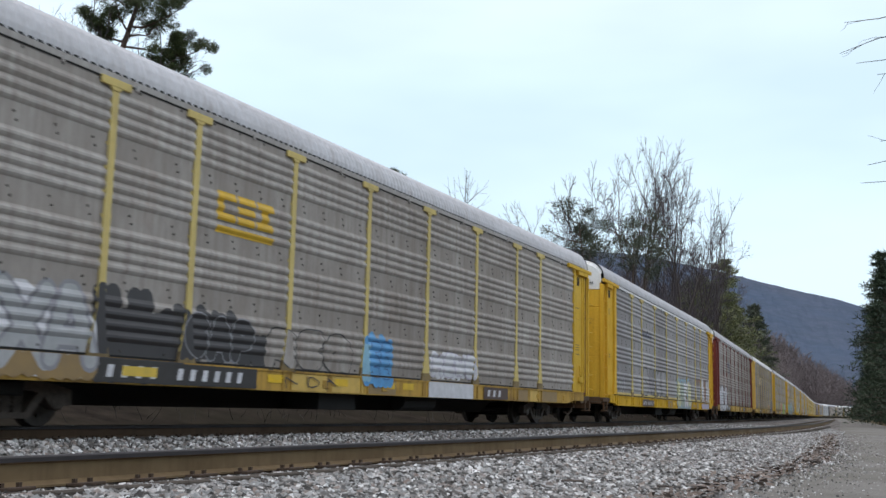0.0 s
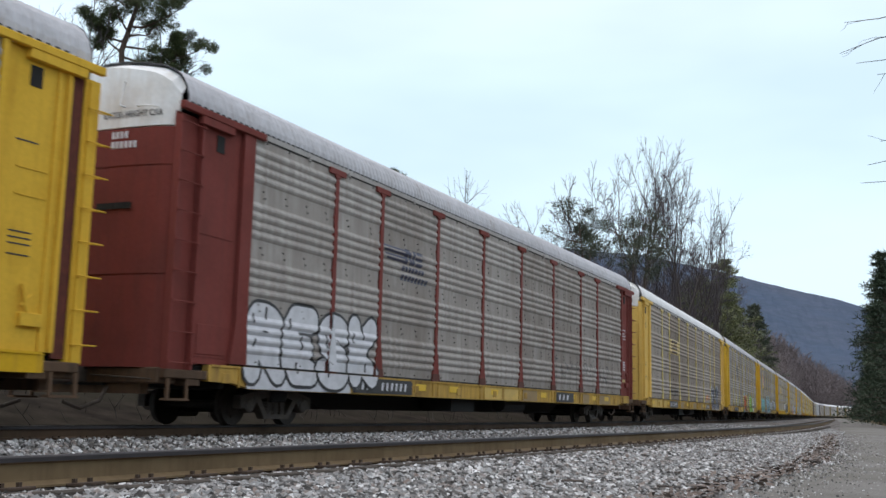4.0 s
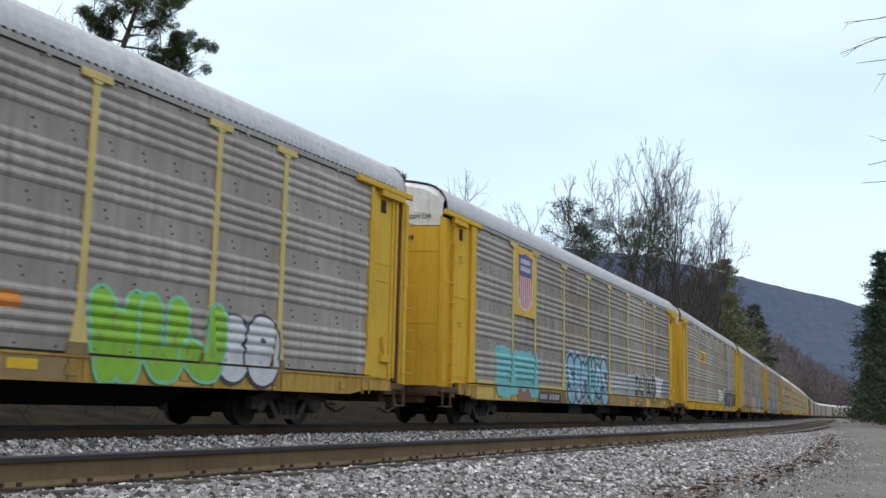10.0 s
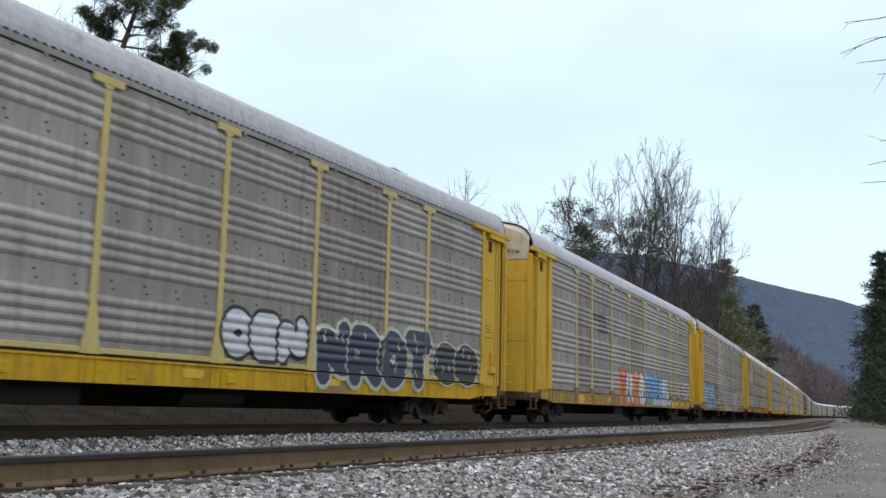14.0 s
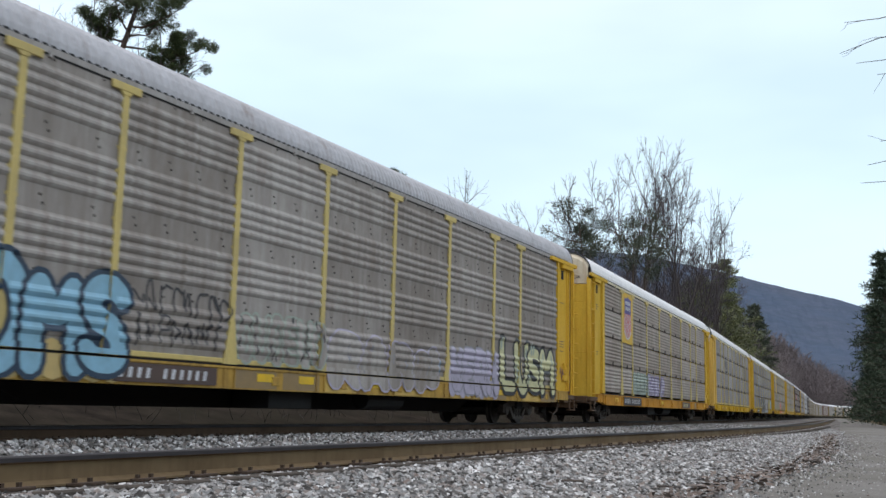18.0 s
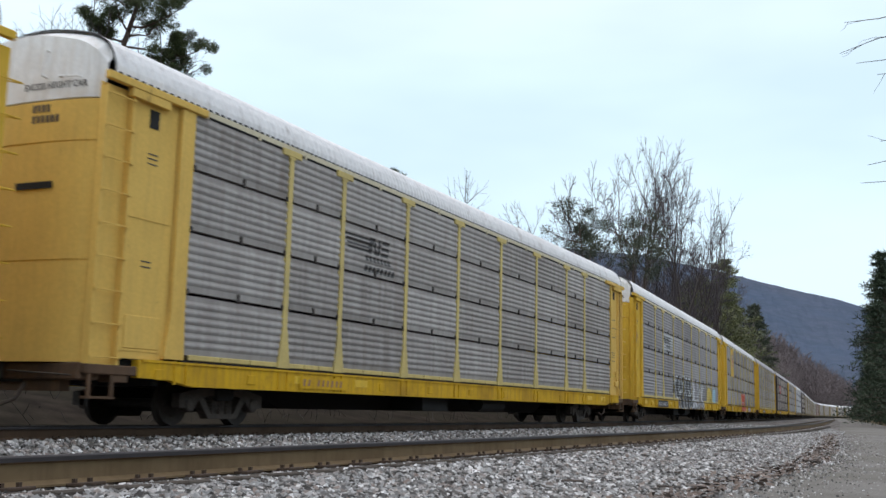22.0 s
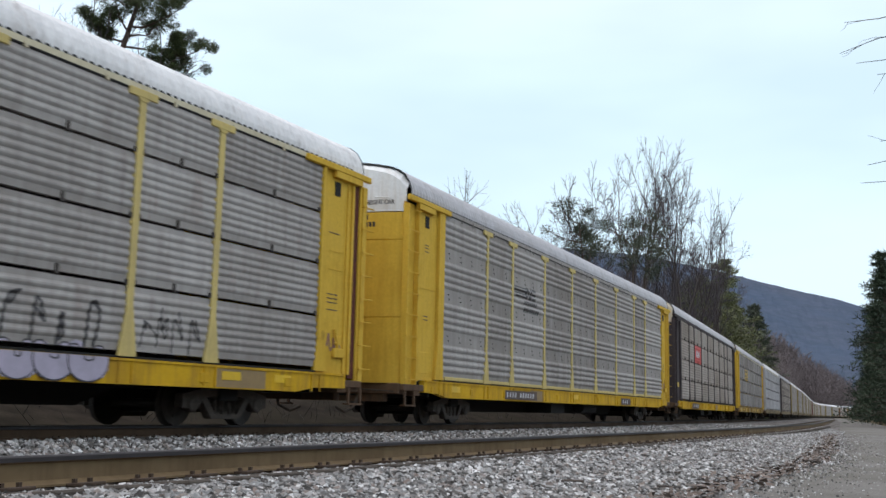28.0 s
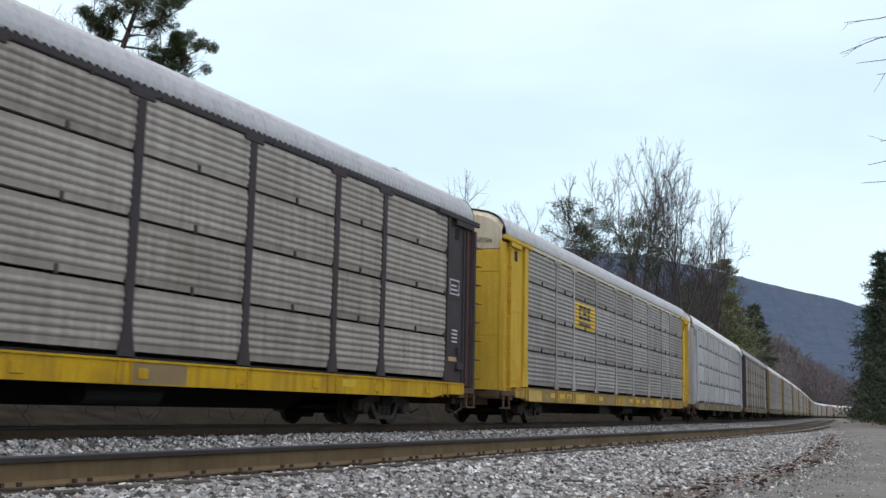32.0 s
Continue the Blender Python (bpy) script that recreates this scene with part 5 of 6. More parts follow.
def post_at(n, z):
    """Half the width of a post of car n at a height, and how far it stands out."""
    if LOOKS[n].get("post") == "plain":
        return (0.085, 0.041) if z > 1.45 else (0.085 + (1.45 - z) * 0.198, 0.051)
    if z > 1.72:
        return 0.066, 0.041
    return 0.066 + (1.72 - z) * 0.17, 0.057 if LOOKS[n].get("grimy") and z < 1.17 else 0.051


def drape(n, polys, lift):
    """Lay flat convex outlines on the corrugated side, the posts and the sill of car n."""
    verts, faces = [], []

    def lay(c, z0, z1, d0, d1, up):
        k = len(verts)
        verts.extend((x, -SIDE - up - (d0 + (d1 - d0) * (z - z0) / (z1 - z0)), z) for x, z in c)
        faces.append(tuple(range(k, k + len(c))))

    for i, poly in enumerate(polys):
        poly = [(float(x), float(z)) for x, z in poly]
        lo, hi = min(p[1] for p in poly), max(p[1] for p in poly)
        up = lift + 0.0001 * i
        for z0, z1, d0, d1 in bands(n):
            if z1 <= lo or z0 >= hi:
                continue
            c = clip(poly, z0, z1)
            if len(c) < 3:
                continue
            if z0 > 1.0:
                half, out = post_at(n, (z0 + z1) / 2)
                for x in POSTS:
                    if not c or max(p[0] for p in c) < x - half:
                        break
                    if min(p[0] for p in c) > x + half:
                        continue
                    left, rest = halves(c, 0, x - half)
                    on, c = halves(rest, 0, x + half) if rest else ([], [])
                    if left:
                        lay(left, z0, z1, d0, d1, up)
                    if on:
                        lay(on, z0, z1, out, out, up)
            if len(c) >= 3:
                lay(c, z0, z1, d0, d1, up)
    return verts, faces


def paste(n, name, polys, ink, lift=0.004, label="", plane=None):
    """Paint outlines on car n; plane: on a flat sheet that many metres out instead of on the corrugated side."""
    if plane is None:
        verts, faces = drape(n, polys, lift)
    else:
        verts, faces = [], []
        for i, p in enumerate(polys):
            k = len(verts)
            verts += [(x, plane - 0.0004 * i, z) for x, z in p]
            faces.append(tuple(range(k, k + len(p))))
    if not faces:
        return None
    area = sum((verts[f[1]][0] - verts[f[0]][0]) * (verts[f[2]][2] - verts[f[0]][2]) - (verts[f[2]][0] - verts[f[0]][0]) * (verts[f[1]][2] - verts[f[0]][2]) for f in faces)
    if area < 0:
        faces = [f[::-1] for f in faces]
    me = bpy.data.meshes.new(name)
    me.from_pydata(verts, [], faces)
    return hang(name, me, INK[ink], CARS[n], label)


def paste_each(n, name, polys, ink, lift=0.004, label="", plane=None):
    """As paste(), with an object for each outline."""
    for p in polys:
        paste(n, name, [p], ink, lift, label, plane)


def rect(x0, x1, z0, z1):
    return [(x0, z0), (x1, z0), (x1, z1), (x0, z1)]


def capsule(a, b, r, steps=6):
    """A rounded bar from a to b."""
    ang = math.atan2(b[1] - a[1], b[0] - a[0])
    pts = []
    for c, s in ((b, -0.5), (a, 0.5)):
        for k in range(steps + 1):
            t = ang + math.pi * (s + k / steps)
            pts.append((c[0] + r * math.cos(t), c[1] + r * math.sin(t)))
    return pts


# strokes of hand-drawn letters on a ten by ten grid, two digits a point
STROKES = {
    "A": "00 39 59 90|23 73", "B": "00 09 59 87 55 05|55 92 60 00", "C": "88 69 39 06 03 30 60 81", "D": "00 09 59 86 83 50 00", "E": "80 00 09 89|04 64",
    "F": "00 09 89|05 65", "G": "88 69 39 06 03 30 70 84 44", "H": "00 09|90 99|05 95", "I": "40 49", "J": "89 83 60 30 02", "K": "00 09|89 04 80", "L": "09 00 80",
    "M": "00 09 44 99 90", "N": "00 09 90 99", "O": "39 06 03 30 60 93 96 69 39", "P": "00 09 69 97 74 04", "Q": "39 06 03 30 60 93 96 69 39|53 90",
    "R": "00 09 69 97 74 04|44 90", "S": "88 69 29 07 25 64 82 70 20 01", "T": "09 99|40 49", "U": "09 03 30 60 93 99", "V": "09 40 99", "W": "09 20 46 70 99",
    "X": "00 99|09 90", "Y": "09 45 99|45 40", "Z": "09 99 00 90", "8": "45 18 39 69 78 45 12 30 60 82 45", "7": "09 99 66 30", "i": "40 45|49 48", "e": "04 84 87 69 29 07 02 20 60 82",
    "n": "00 09|07 49 87 80", "a": "78 29 06 03 20 73|79 70", "m": "00 09|08 39 47 40|47 79 97 90", "k": "00 09|79 04 90", "s": "88 49 17 35 74 82 40 01", "u": "09 02 30 72|79 70", "y": "09 45 89 30 10"}


def strokes_of(ch, rounded=True):
    for run in STROKES[ch].split("|"):
        pts = [(int(p[0]) / 9, int(p[1]) / 9) for p in run.split()]
        if rounded and len(pts) > 2:
            soft = [pts[0]]
            for a, b in zip(pts, pts[1:]):
                soft += [(a[0] * 0.75 + b[0] * 0.25, a[1] * 0.75 + b[1] * 0.25), (a[0] * 0.25 + b[0] * 0.75, a[1] * 0.25 + b[1] * 0.75)]
            pts = soft + [pts[-1]]
        yield pts


def piece(n, text, x0, x1, z0, z1, fill, line_ink, seed=1, fat=0.22, edge=0.045, halo=None, shine=None, lean=0.0, wild=0.08, squeeze=1.14, rounded=True):
    """A painted word of swollen, overlapping letters: a halo, an outline coat, a filling coat and short highlights."""
    rng = random.Random(seed)
    edge *= 1.2
    w, h = (x1 - x0) / len(text), z1 - z0
    fills = fill if isinstance(fill, tuple) else (fill,)
    coats = []
    for k, ch in enumerate(text):
        r = fat * w * 0.86
        wide = w * squeeze * rng.uniform(0.94, 1.06)
        xa, top, bot = x0 + (k + 0.5) * w - wide / 2, z1 - rng.random() * wild * h, z0 + rng.random() * wild * h
        bend = lean * h + rng.uniform(-0.3, 0.3) * wild * w
        segs = []
        for pts in strokes_of(ch, rounded):
            q = [(xa + r + u * (wide - 2 * r) + bend * (v - 0.5), bot + r + v * (top - bot - 2 * r)) for u, v in pts]
            segs += list(zip(q, q[1:]))
        coats.append((segs, r, top, xa, wide))
    grow = lambda segs, r: [[(x, max(z, 0.625)) for x, z in capsule(a, b, r, 5)] for a, b in segs]
    if halo:
        paste(n, "graffiti_halo", [p for segs, r, *_ in coats for p in grow(segs, r + edge * 2.1)], halo, 0.001)
    for k, (segs, r, top, xa, wide) in enumerate(coats):
        up = 0.004 + 0.006 * k
        if line_ink:
            paste(n, "graffiti_outline", grow(segs, r + edge), line_ink, up)
        paste(n, "graffiti_letter", grow(segs, r), fills[k * len(fills) // len(text)], up + 0.0026)
        if shine:
            marks = []
            for _ in range(3):
                (ax, az), (bx, bz) = rng.choice(segs)
                u = rng.random()
                cx, cz = ax + (bx - ax) * u - r * 0.35, az + (bz - az) * u
                marks.append(((cx, cz), (cx + rng.uniform(-0.05, 0.05), cz + rng.uniform(0.06, 0.16) * h)))
            tagged(paste(n, "graffiti_stroke", grow(marks, max(0.014, edge * 0.5)), shine, up + 0.0054), kind="stuff")


def scrawl(n, count, x0, x1, z0, z1, ink, seed=1, width=0.018):
    """Quick spray-can curls, one beside the other, that run a little over each other."""
    rng = random.Random(seed)
    w, h = (x1 - x0) / count, z1 - z0
    polys = []
    for k in range(count):
        xa = x0 + k * w
        pts = [(xa + w * rng.uniform(0.0, 0.3), z0 + h * rng.uniform(0.0, 0.25)), (xa + w * rng.uniform(0.0, 0.4), z1 - h * rng.uniform(0.0, 0.25))]
        for _ in range(rng.choice((2, 3, 4))):
            pts.append((xa + w * rng.uniform(0.1, 1.1), z0 + h * rng.random()))
        for _ in range(2):
            soft = [pts[0]]
            for a, b in zip(pts, pts[1:]):
                soft += [(a[0] * 0.75 + b[0] * 0.25, a[1] * 0.75 + b[1] * 0.25), (a[0] * 0.25 + b[0] * 0.75, a[1] * 0.25 + b[1] * 0.75)]
            pts = soft + [pts[-1]]
        polys += [capsule(a, b, width, 3) for a, b in zip(pts, pts[1:])]
    tagged(paste(n, "graffiti", polys, ink, 0.0035), kind="stuff")


def blot(n, x0, x1, z0, z1, ink, seed, count=14, lift=0.002):
    """A patch of rolled-on paint with a ragged edge."""
    rng = random.Random(seed)
    polys = []
    for k in range(count):
        x = x0 + (x1 - x0) * (k + 0.5) / count
        w = (x1 - x0) / count * 0.75
        top, bot = z1 - rng.random() ** 2 * 0.28 * (z1 - z0), z0 + rng.random() ** 2 * 0.10 * (z1 - z0)
        polys.append([(px, max(pz, 0.625)) for px, pz in capsule((x, bot + w), (x + rng.uniform(-0.04, 0.04), max(bot + w, top - w)), w, 5)])
    paste(n, "graffiti", polys, ink, lift)


def tag(n, x0, x1, z0, z1, strokes, ink, seed, width=0.014):
    """A quick scrawl on the flat sheet at a car's end."""
    rng = random.Random(seed)
    polys, p = [], (x0, (z0 + z1) / 2)
    for j in range(strokes):
        q = (x0 + (x1 - x0) * (j + 1) / strokes + rng.uniform(-0.03, 0.03), rng.uniform(z0, z1))
        polys.append(capsule(p, q, width, 3))
        p = q
    paste(n, "graffiti", polys, ink, plane=-SIDE + 0.012)


def number_board(n, x0, x1, z0, z1, plate="board", letters=(4, 6), ink="white"):
    """A dark board on the sill whose marks are plain bars."""
    paste(n, "number_board", [rect(x0, x1, z0, z1)], plate, 0.004)
    polys = []
    h, w = (z1 - z0) * 0.54, (x1 - x0) / (sum(letters) + len(letters) + 0.5)
    x, zc = x0 + w * 0.6, (z0 + z1) / 2
    for count in letters:
        for _ in range(count):
            polys.append([(x, zc - h / 2), (x + w * 0.42, zc - h / 2), (x + w * 0.54, zc + h / 2), (x + w * 0.12, zc + h / 2)])
            x += w
        x += w
    paste_each(n, "number_bar", polys, ink, 0.008)


def striped_emblem(n, ink="board"):
    """Four dark tapering bars that run into a block, with two lines of bars below."""
    polys = [rect(-6.86 + 0.05 * k, -5.80, 3.83 - 0.083 * k - 0.05, 3.83 - 0.083 * k) for k in range(4)]
    polys += [[(-5.90, 3.52), (-5.74, 3.52), (-5.68, 3.86), (-5.84, 3.86)], [(-5.72, 3.86), (-5.60, 3.86), (-5.50, 3.52), (-5.62, 3.52)], [(-5.52, 3.52), (-5.40, 3.52), (-5.34, 3.86), (-5.46, 3.86)],
              rect(-5.34, -5.02, 3.52, 3.60), rect(-5.32, -4.98, 3.65, 3.72), rect(-5.30, -4.98, 3.78, 3.86)]
    for count, x0, x1, z0, z1 in ((7, -6.00, -4.88, 3.355, 3.465), (8, -6.02, -4.68, 3.14, 3.265)):
        w = (x1 - x0) / count
        for k in range(count):
            polys.append(rect(x0 + k * w, x0 + k * w + w * 0.74, z0, z1))
    paste_each(n, "emblem", polys, ink, 0.004, "faded dark emblem bar")


def block_mark(n, x0, x1, z0, z1, ink, lift=0.008):
    """Three chunky blocks over a thick bar."""
    w, h = (x1 - x0) / 3.3, z1 - z0
    polys = []
    for k in range(3):
        a = x0 + k * w * 1.13
        zb = z0 + h * 0.30
        if k == 0:
            polys += [rect(a, a + w * 0.36, zb, z1), rect(a + w * 0.3, a + w, zb, zb + h * 0.2), rect(a + w * 0.3, a + w, z1 - h * 0.2, z1)]
        elif k == 1:
            polys += [rect(a, a + w, zb, zb + h * 0.19), rect(a, a + w, zb + h * 0.26, zb + h * 0.44), rect(a, a + w, z1 - h * 0.19, z1)]
        else:
            polys += [rect(a, a + w, zb, zb + h * 0.2), rect(a + w * 0.28, a + w * 0.72, zb + h * 0.2, z1 - h * 0.2), rect(a, a + w, z1 - h * 0.2, z1)]
    polys.append(rect(x0, x1, z0, z0 + h * 0.17))
    paste_each(n, "emblem", polys, ink, lift)


def shield(n, big=True):
    """A yellow placard with a blue-topped shield of red and white stripes."""
    x0, x1, z0, z1 = -8.77, -7.02, 3.00, 4.94
    paste(n, "placard", [rect(x0, x1, z0, z1)], "signyellow", 0.004, "yellow placard", -SIDE - 0.040)
    cx, w = (x0 + x1) / 2, 0.64 if big else 0.38
    b, t = (3.14, 4.80) if big else (3.55, 4.55)
    h = t - b
    body = [(cx - w * 0.86, b + h * 0.62), (cx - w, b + h * 0.42), (cx - w * 0.92, b + h * 0.16), (cx - w * 0.45, b + h * 0.04), (cx, b), (cx + w * 0.45, b + h * 0.04), (cx + w * 0.92, b + h * 0.16), (cx + w, b + h * 0.42), (cx + w * 0.86, b + h * 0.62)]
    paste(n, "emblem", [body], "white", 0, "", -SIDE - 0.044)
    stripes = [rect(cx + w * (-0.86 + 0.265 * k), cx + w * (-0.73 + 0.265 * k), b + h * (0.20, 0.10, 0.06, 0.045)[min(k, 6 - k)], b + h * 0.61) for k in range(7)]
    paste_each(n, "emblem", stripes, "signred", 0, "red stripe", -SIDE - 0.048)
    top = [(cx - w * 0.86, b + h * 0.60), (cx + w * 0.86, b + h * 0.60), (cx + w * 0.84, b + h * 0.86), (cx + w * 0.92, b + h * 0.95), (cx + w * 0.5, b + h * 0.96), (cx, t), (cx - w * 0.5, b + h * 0.96), (cx - w * 0.92, b + h * 0.95), (cx - w * 0.84, b + h * 0.86)]
    paste(n, "emblem", [top], "shieldblue", 0, "", -SIDE - 0.050)
    bars = []
    for count, z in ((5, 0.81), (7, 0.68)):
        for k in range(count):
            u = w * 1.35 / count
            bars.append(rect(cx - w * 0.675 + k * u, cx - w * 0.675 + k * u + u * 0.72, b + h * z, b + h * (z + 0.085)))
    paste_each(n, "emblem", bars, "white", 0, "", -SIDE - 0.055)


def lettering(body, x0, x1, z0, z1, fat=0.0):
    """Words in the built-in font, as triangles that fill a box."""
    cu = bpy.data.curves.new("words", "FONT")
    cu.body, cu.offset, cu.resolution_u = body, fat, 3
    ob = bpy.data.objects.new("words", cu)
    scene.collection.objects.link(ob)
    dg = bpy.context.evaluated_depsgraph_get()
    me = bpy.data.meshes.new_from_object(ob.evaluated_get(dg))
    me.calc_loop_triangles()
    co = np.array([v.co[:2] for v in me.vertices])
    lo, hi = co.min(0), co.max(0)
    co = (co - lo) / (hi - lo) * np.array([x1 - x0, z1 - z0]) + np.array([x0, z0])
    tris = [[tuple(co[i]) for i in t.vertices] for t in me.loop_triangles]
    bpy.data.objects.remove(ob)
    bpy.data.meshes.remove(me)
    bpy.data.curves.remove(cu)
    return tris


# first car
blot(0, -11.5, -8.95, 0.66, 1.92, "white", 1, 7)
piece(0, "XA", -10.55, -8.95, 0.74, 2.02, "faint", "grey", 2, 0.17, 0.05)
blot(0, -10.9, -8.9, 0.62, 0.97, "grimy", 3, 8, 0.006)
blot(0, -8.92, -7.08, 0.62, 2.06, "soot", 4, 8)
blot(0, -7.15, -5.78, 0.98, 1.94, "soot", 5, 7)
blot(0, -5.75, -4.82, 0.98, 1.68, "soot", 6, 5)
piece(0, "GAP", -7.0, -5.2, 1.05, 1.8, "soot", "grey", 7, 0.24, 0.018)
piece(0, "REQ", -4.8, -2.0, 0.98, 1.78, "bare0", "soot", 8, 0.20, 0.020)
scrawl(0, 3, -4.3, -2.4, 0.66, 0.95, "soot", 9, 0.012)
blot(0, -1.42, -0.24, 0.76, 1.94, "blue", 10, 6)
blot(0, -1.50, -1.18, 0.85, 1.70, "sky", 11, 2, 0.006)
piece(0, "EE", -1.15, -0.3, 0.95, 1.75, "blue", "deepblue", 12, 0.26, 0.02)
blot(0, 1.67, 4.21, 1.04, 1.72, "white", 13, 9)
piece(0, "MEWE", 1.75, 4.15, 1.08, 1.70, "white", "lilac", 14, 0.22, 0.02)
paste(0, "graffiti", [rect(1.52, 4.01, 0.625, 0.98)], "white", 0.004)
block_mark(0, -6.38, -4.78, 3.16, 3.86, "signyellow")
number_board(0, -8.85, -5.10, 0.64, 0.965)
paste(0, "reflector", [rect(-8.35, -7.62, 0.74, 0.88)], "yellow", 0.012, "bright yellow reflector")
number_board(0, 4.69, 6.31, 0.64, 0.94, "brownboard", (3,))
# second car
paste(1, "emblem", [rect(-6.95 + 0.26 * k, -6.77 + 0.26 * k, 3.46, 3.82 if k in (0, 4) else 3.70) for k in range(8)], "navy", 0.004, "dark company lettering")
scrawl(1, 4, -11.4, -10.0, 1.15, 1.75, "faint", 8, 0.022)
piece(1, "DUKE", -6.65, -1.55, 1.10, 2.22, "bare3", "black", 9, 0.22, 0.036, wild=0.03, squeeze=1.02)
piece(1, "SeKe", 1.30, 5.30, 0.64, 2.0, ("lemon", "sage", "white", "lemon"), "grey", 10, 0.24, 0.06, halo="sky", shine="black")
blot(1, 9.1, 11.75, 0.98, 2.2, "brown", 11, 9, 0.001)
piece(1, "RiH", 9.0, 11.75, 0.96, 2.36, ("white", "brown", "white"), "faint", 12, 0.26, 0.04, halo="brown", shine="brown")
paste(1, "graffiti", [rect(8.95, 11.6, 0.66, 0.93)], "lilac", 0.003)
scrawl(1, 4, 7.2, 8.7, 1.86, 2.26, "brown", 13, 0.04)
number_board(1, -6.97, -4.60, 0.655, 0.905, "brownboard")
number_board(1, 5.7, 7.2, 0.68, 0.92, "sill_orange_mark", (3,), "brown")
# oxide red car
piece(2, "RESK", -11.6, -7.0, 0.64, 2.2, "white", "black", 14, 0.24, 0.05, shine="black")
paste(2, "graffiti", [rect(-11.55, -8.1, 0.63, 0.98)], "white", 0.0005)
striped_emblem(2, "navy")
scrawl(2, 5, 4.3, 6.8, 1.25, 2.1, "soot", 15, 0.016)
scrawl(2, 2, 7.15, 8.6, 1.35, 2.1, "soot", 16, 0.016)
scrawl(2, 3, 8.95, 10.4, 1.15, 2.05, "soot", 17, 0.020)
number_board(2, 4.4, 6.1, 0.65, 0.95, "board", (3,))
number_board(2, -8.0, -5.4, 0.65, 0.95)
# yellow placard car
paste(3, "placard", [rect(-6.87, -4.25, 3.16, 3.84)], "paleyellow", 0.004, "faded yellow placard")
block_mark(3, -6.35, -4.85, 3.20, 3.80, "brownboard")
scrawl(3, 5, -6.7, -4.7, 1.15, 1.62, "soot", 18, 0.03)
piece(3, "CAnK", 7.05, 10.45, 0.62, 2.10, ("navy", "navy", "soot", "navy"), "white", 19, 0.27, 0.045, shine="white", wild=0.12)
number_board(3, -7.16, -4.96, 0.65, 0.95)
number_board(3, 4.8, 6.2, 0.66, 0.93, "brownboard", (3,))
scrawl(3, 3, 5.0, 6.5, 1.15, 1.5, "orange", 20, 0.035)
# orange and green pieces
striped_emblem(4)
piece(4, "DAPn", -1.22, 2.63, 0.63, 2.02, ("yellow", "red", "orange", "yellow"), "navy", 21, 0.22, 0.055, halo="sky", shine="black", wild=0.10)
piece(4, "WUJ", 4.45, 7.33, 0.63, 1.98, "green", "mint", 22, 0.27, 0.05, shine="olive", rounded=False)
piece(4, "8e", 7.13, 8.83, 0.64, 1.92, "white", "navy", 23, 0.25, 0.045)
number_board(4, -8.5, -5.6, 0.65, 0.93)
scrawl(4, 2, -5.22, -4.12, 1.1, 1.8, "olive", 24, 0.045)
scrawl(4, 4, -7.62, -4.82, 1.05, 1.5, "olive", 25, 0.02)
blot(4, 2.68, 3.13, 1.52, 1.78, "orange", 26, 3)
# shield and turquoise
shield(5)
blot(5, -10.00, -6.70, 0.66, 1.95, "cyan", 27, 10)
piece(5, "TVTK", -10.05, -6.70, 0.90, 2.05, "cyan", "sky", 28, 0.24, 0.04)
blot(5, -8.40, -7.40, 0.62, 0.97, "brown", 29, 4, 0.006)
piece(5, "SeMUOS", -3.73, 0.97, 0.64, 2.20, ("sky", "sky", "sky", "cyan", "sky", "sky"), "inkblue", 30, 0.26, 0.085, halo="paleblue", shine="white", wild=0.16)
blot(5, 1.68, 4.17, 1.03, 1.80, "faint", 31, 9)
piece(5, "PEPS", 1.72, 4.22, 1.06, 1.76, "faint", "pale", 32, 0.20, 0.025)
piece(5, "EO", 4.11, 5.31, 0.9, 1.85, "faint", "paleblue", 33, 0.22, 0.03)
piece(5, "DLYKO", 5.35, 8.86, 0.90, 1.98, ("soot", "navy", "soot", "soot", "soot"), "pale", 34, 0.21, 0.045, shine="white", wild=0.14)
blot(5, 9.13, 10.46, 1.05, 2.05, "white", 35, 5)
piece(5, "SE", 10.21, 11.51, 1.06, 1.70, "grey", "inkblue", 36, 0.16, 0.03)
number_board(5, -6.6, -4.48, 0.65, 0.93)
number_board(5, 5.35, 6.40, 0.65, 0.85, "brownboard", (3,))
scrawl(5, 16, -4.28, 1.42, 0.66, 0.93, "brown", 37, 0.016)
# yellow placard, white word
paste(6, "placard", [rect(-6.87, -4.25, 3.14, 3.86)], "signyellow", 0.004, "yellow placard")
paste(6, "emblem", [capsule(a, b, 0.045, 4) for a, b in (((-5.55, 3.66), (-6.05, 3.66)), ((-6.05, 3.66), (-6.15, 3.56)), ((-6.15, 3.56), (-6.15, 3.40)), ((-6.15, 3.40), (-5.55, 3.34)), ((-5.55, 3.34), (-5.45, 3.66)), ((-5.45, 3.66), (-5.0, 3.34)), ((-5.0, 3.34), (-4.9, 3.66)))], "board", 0.010, "dark looping line")
piece(6, "OEN", 1.52, 3.92, 1.10, 1.98, "white", "black", 38, 0.24, 0.06)
piece(6, "NROT", 4.35, 9.05, 0.74, 2.08, "navy", "pale", 39, 0.25, 0.035, halo="lemon", shine="lemon")
piece(6, "CO", 9.3, 11.6, 0.92, 1.98, "soot", "lemon", 40, 0.30, 0.035, shine="pale")
number_board(6, -6.8, -4.9, 0.68, 0.90, "sill_orange_mark", (2, 4), "brown")
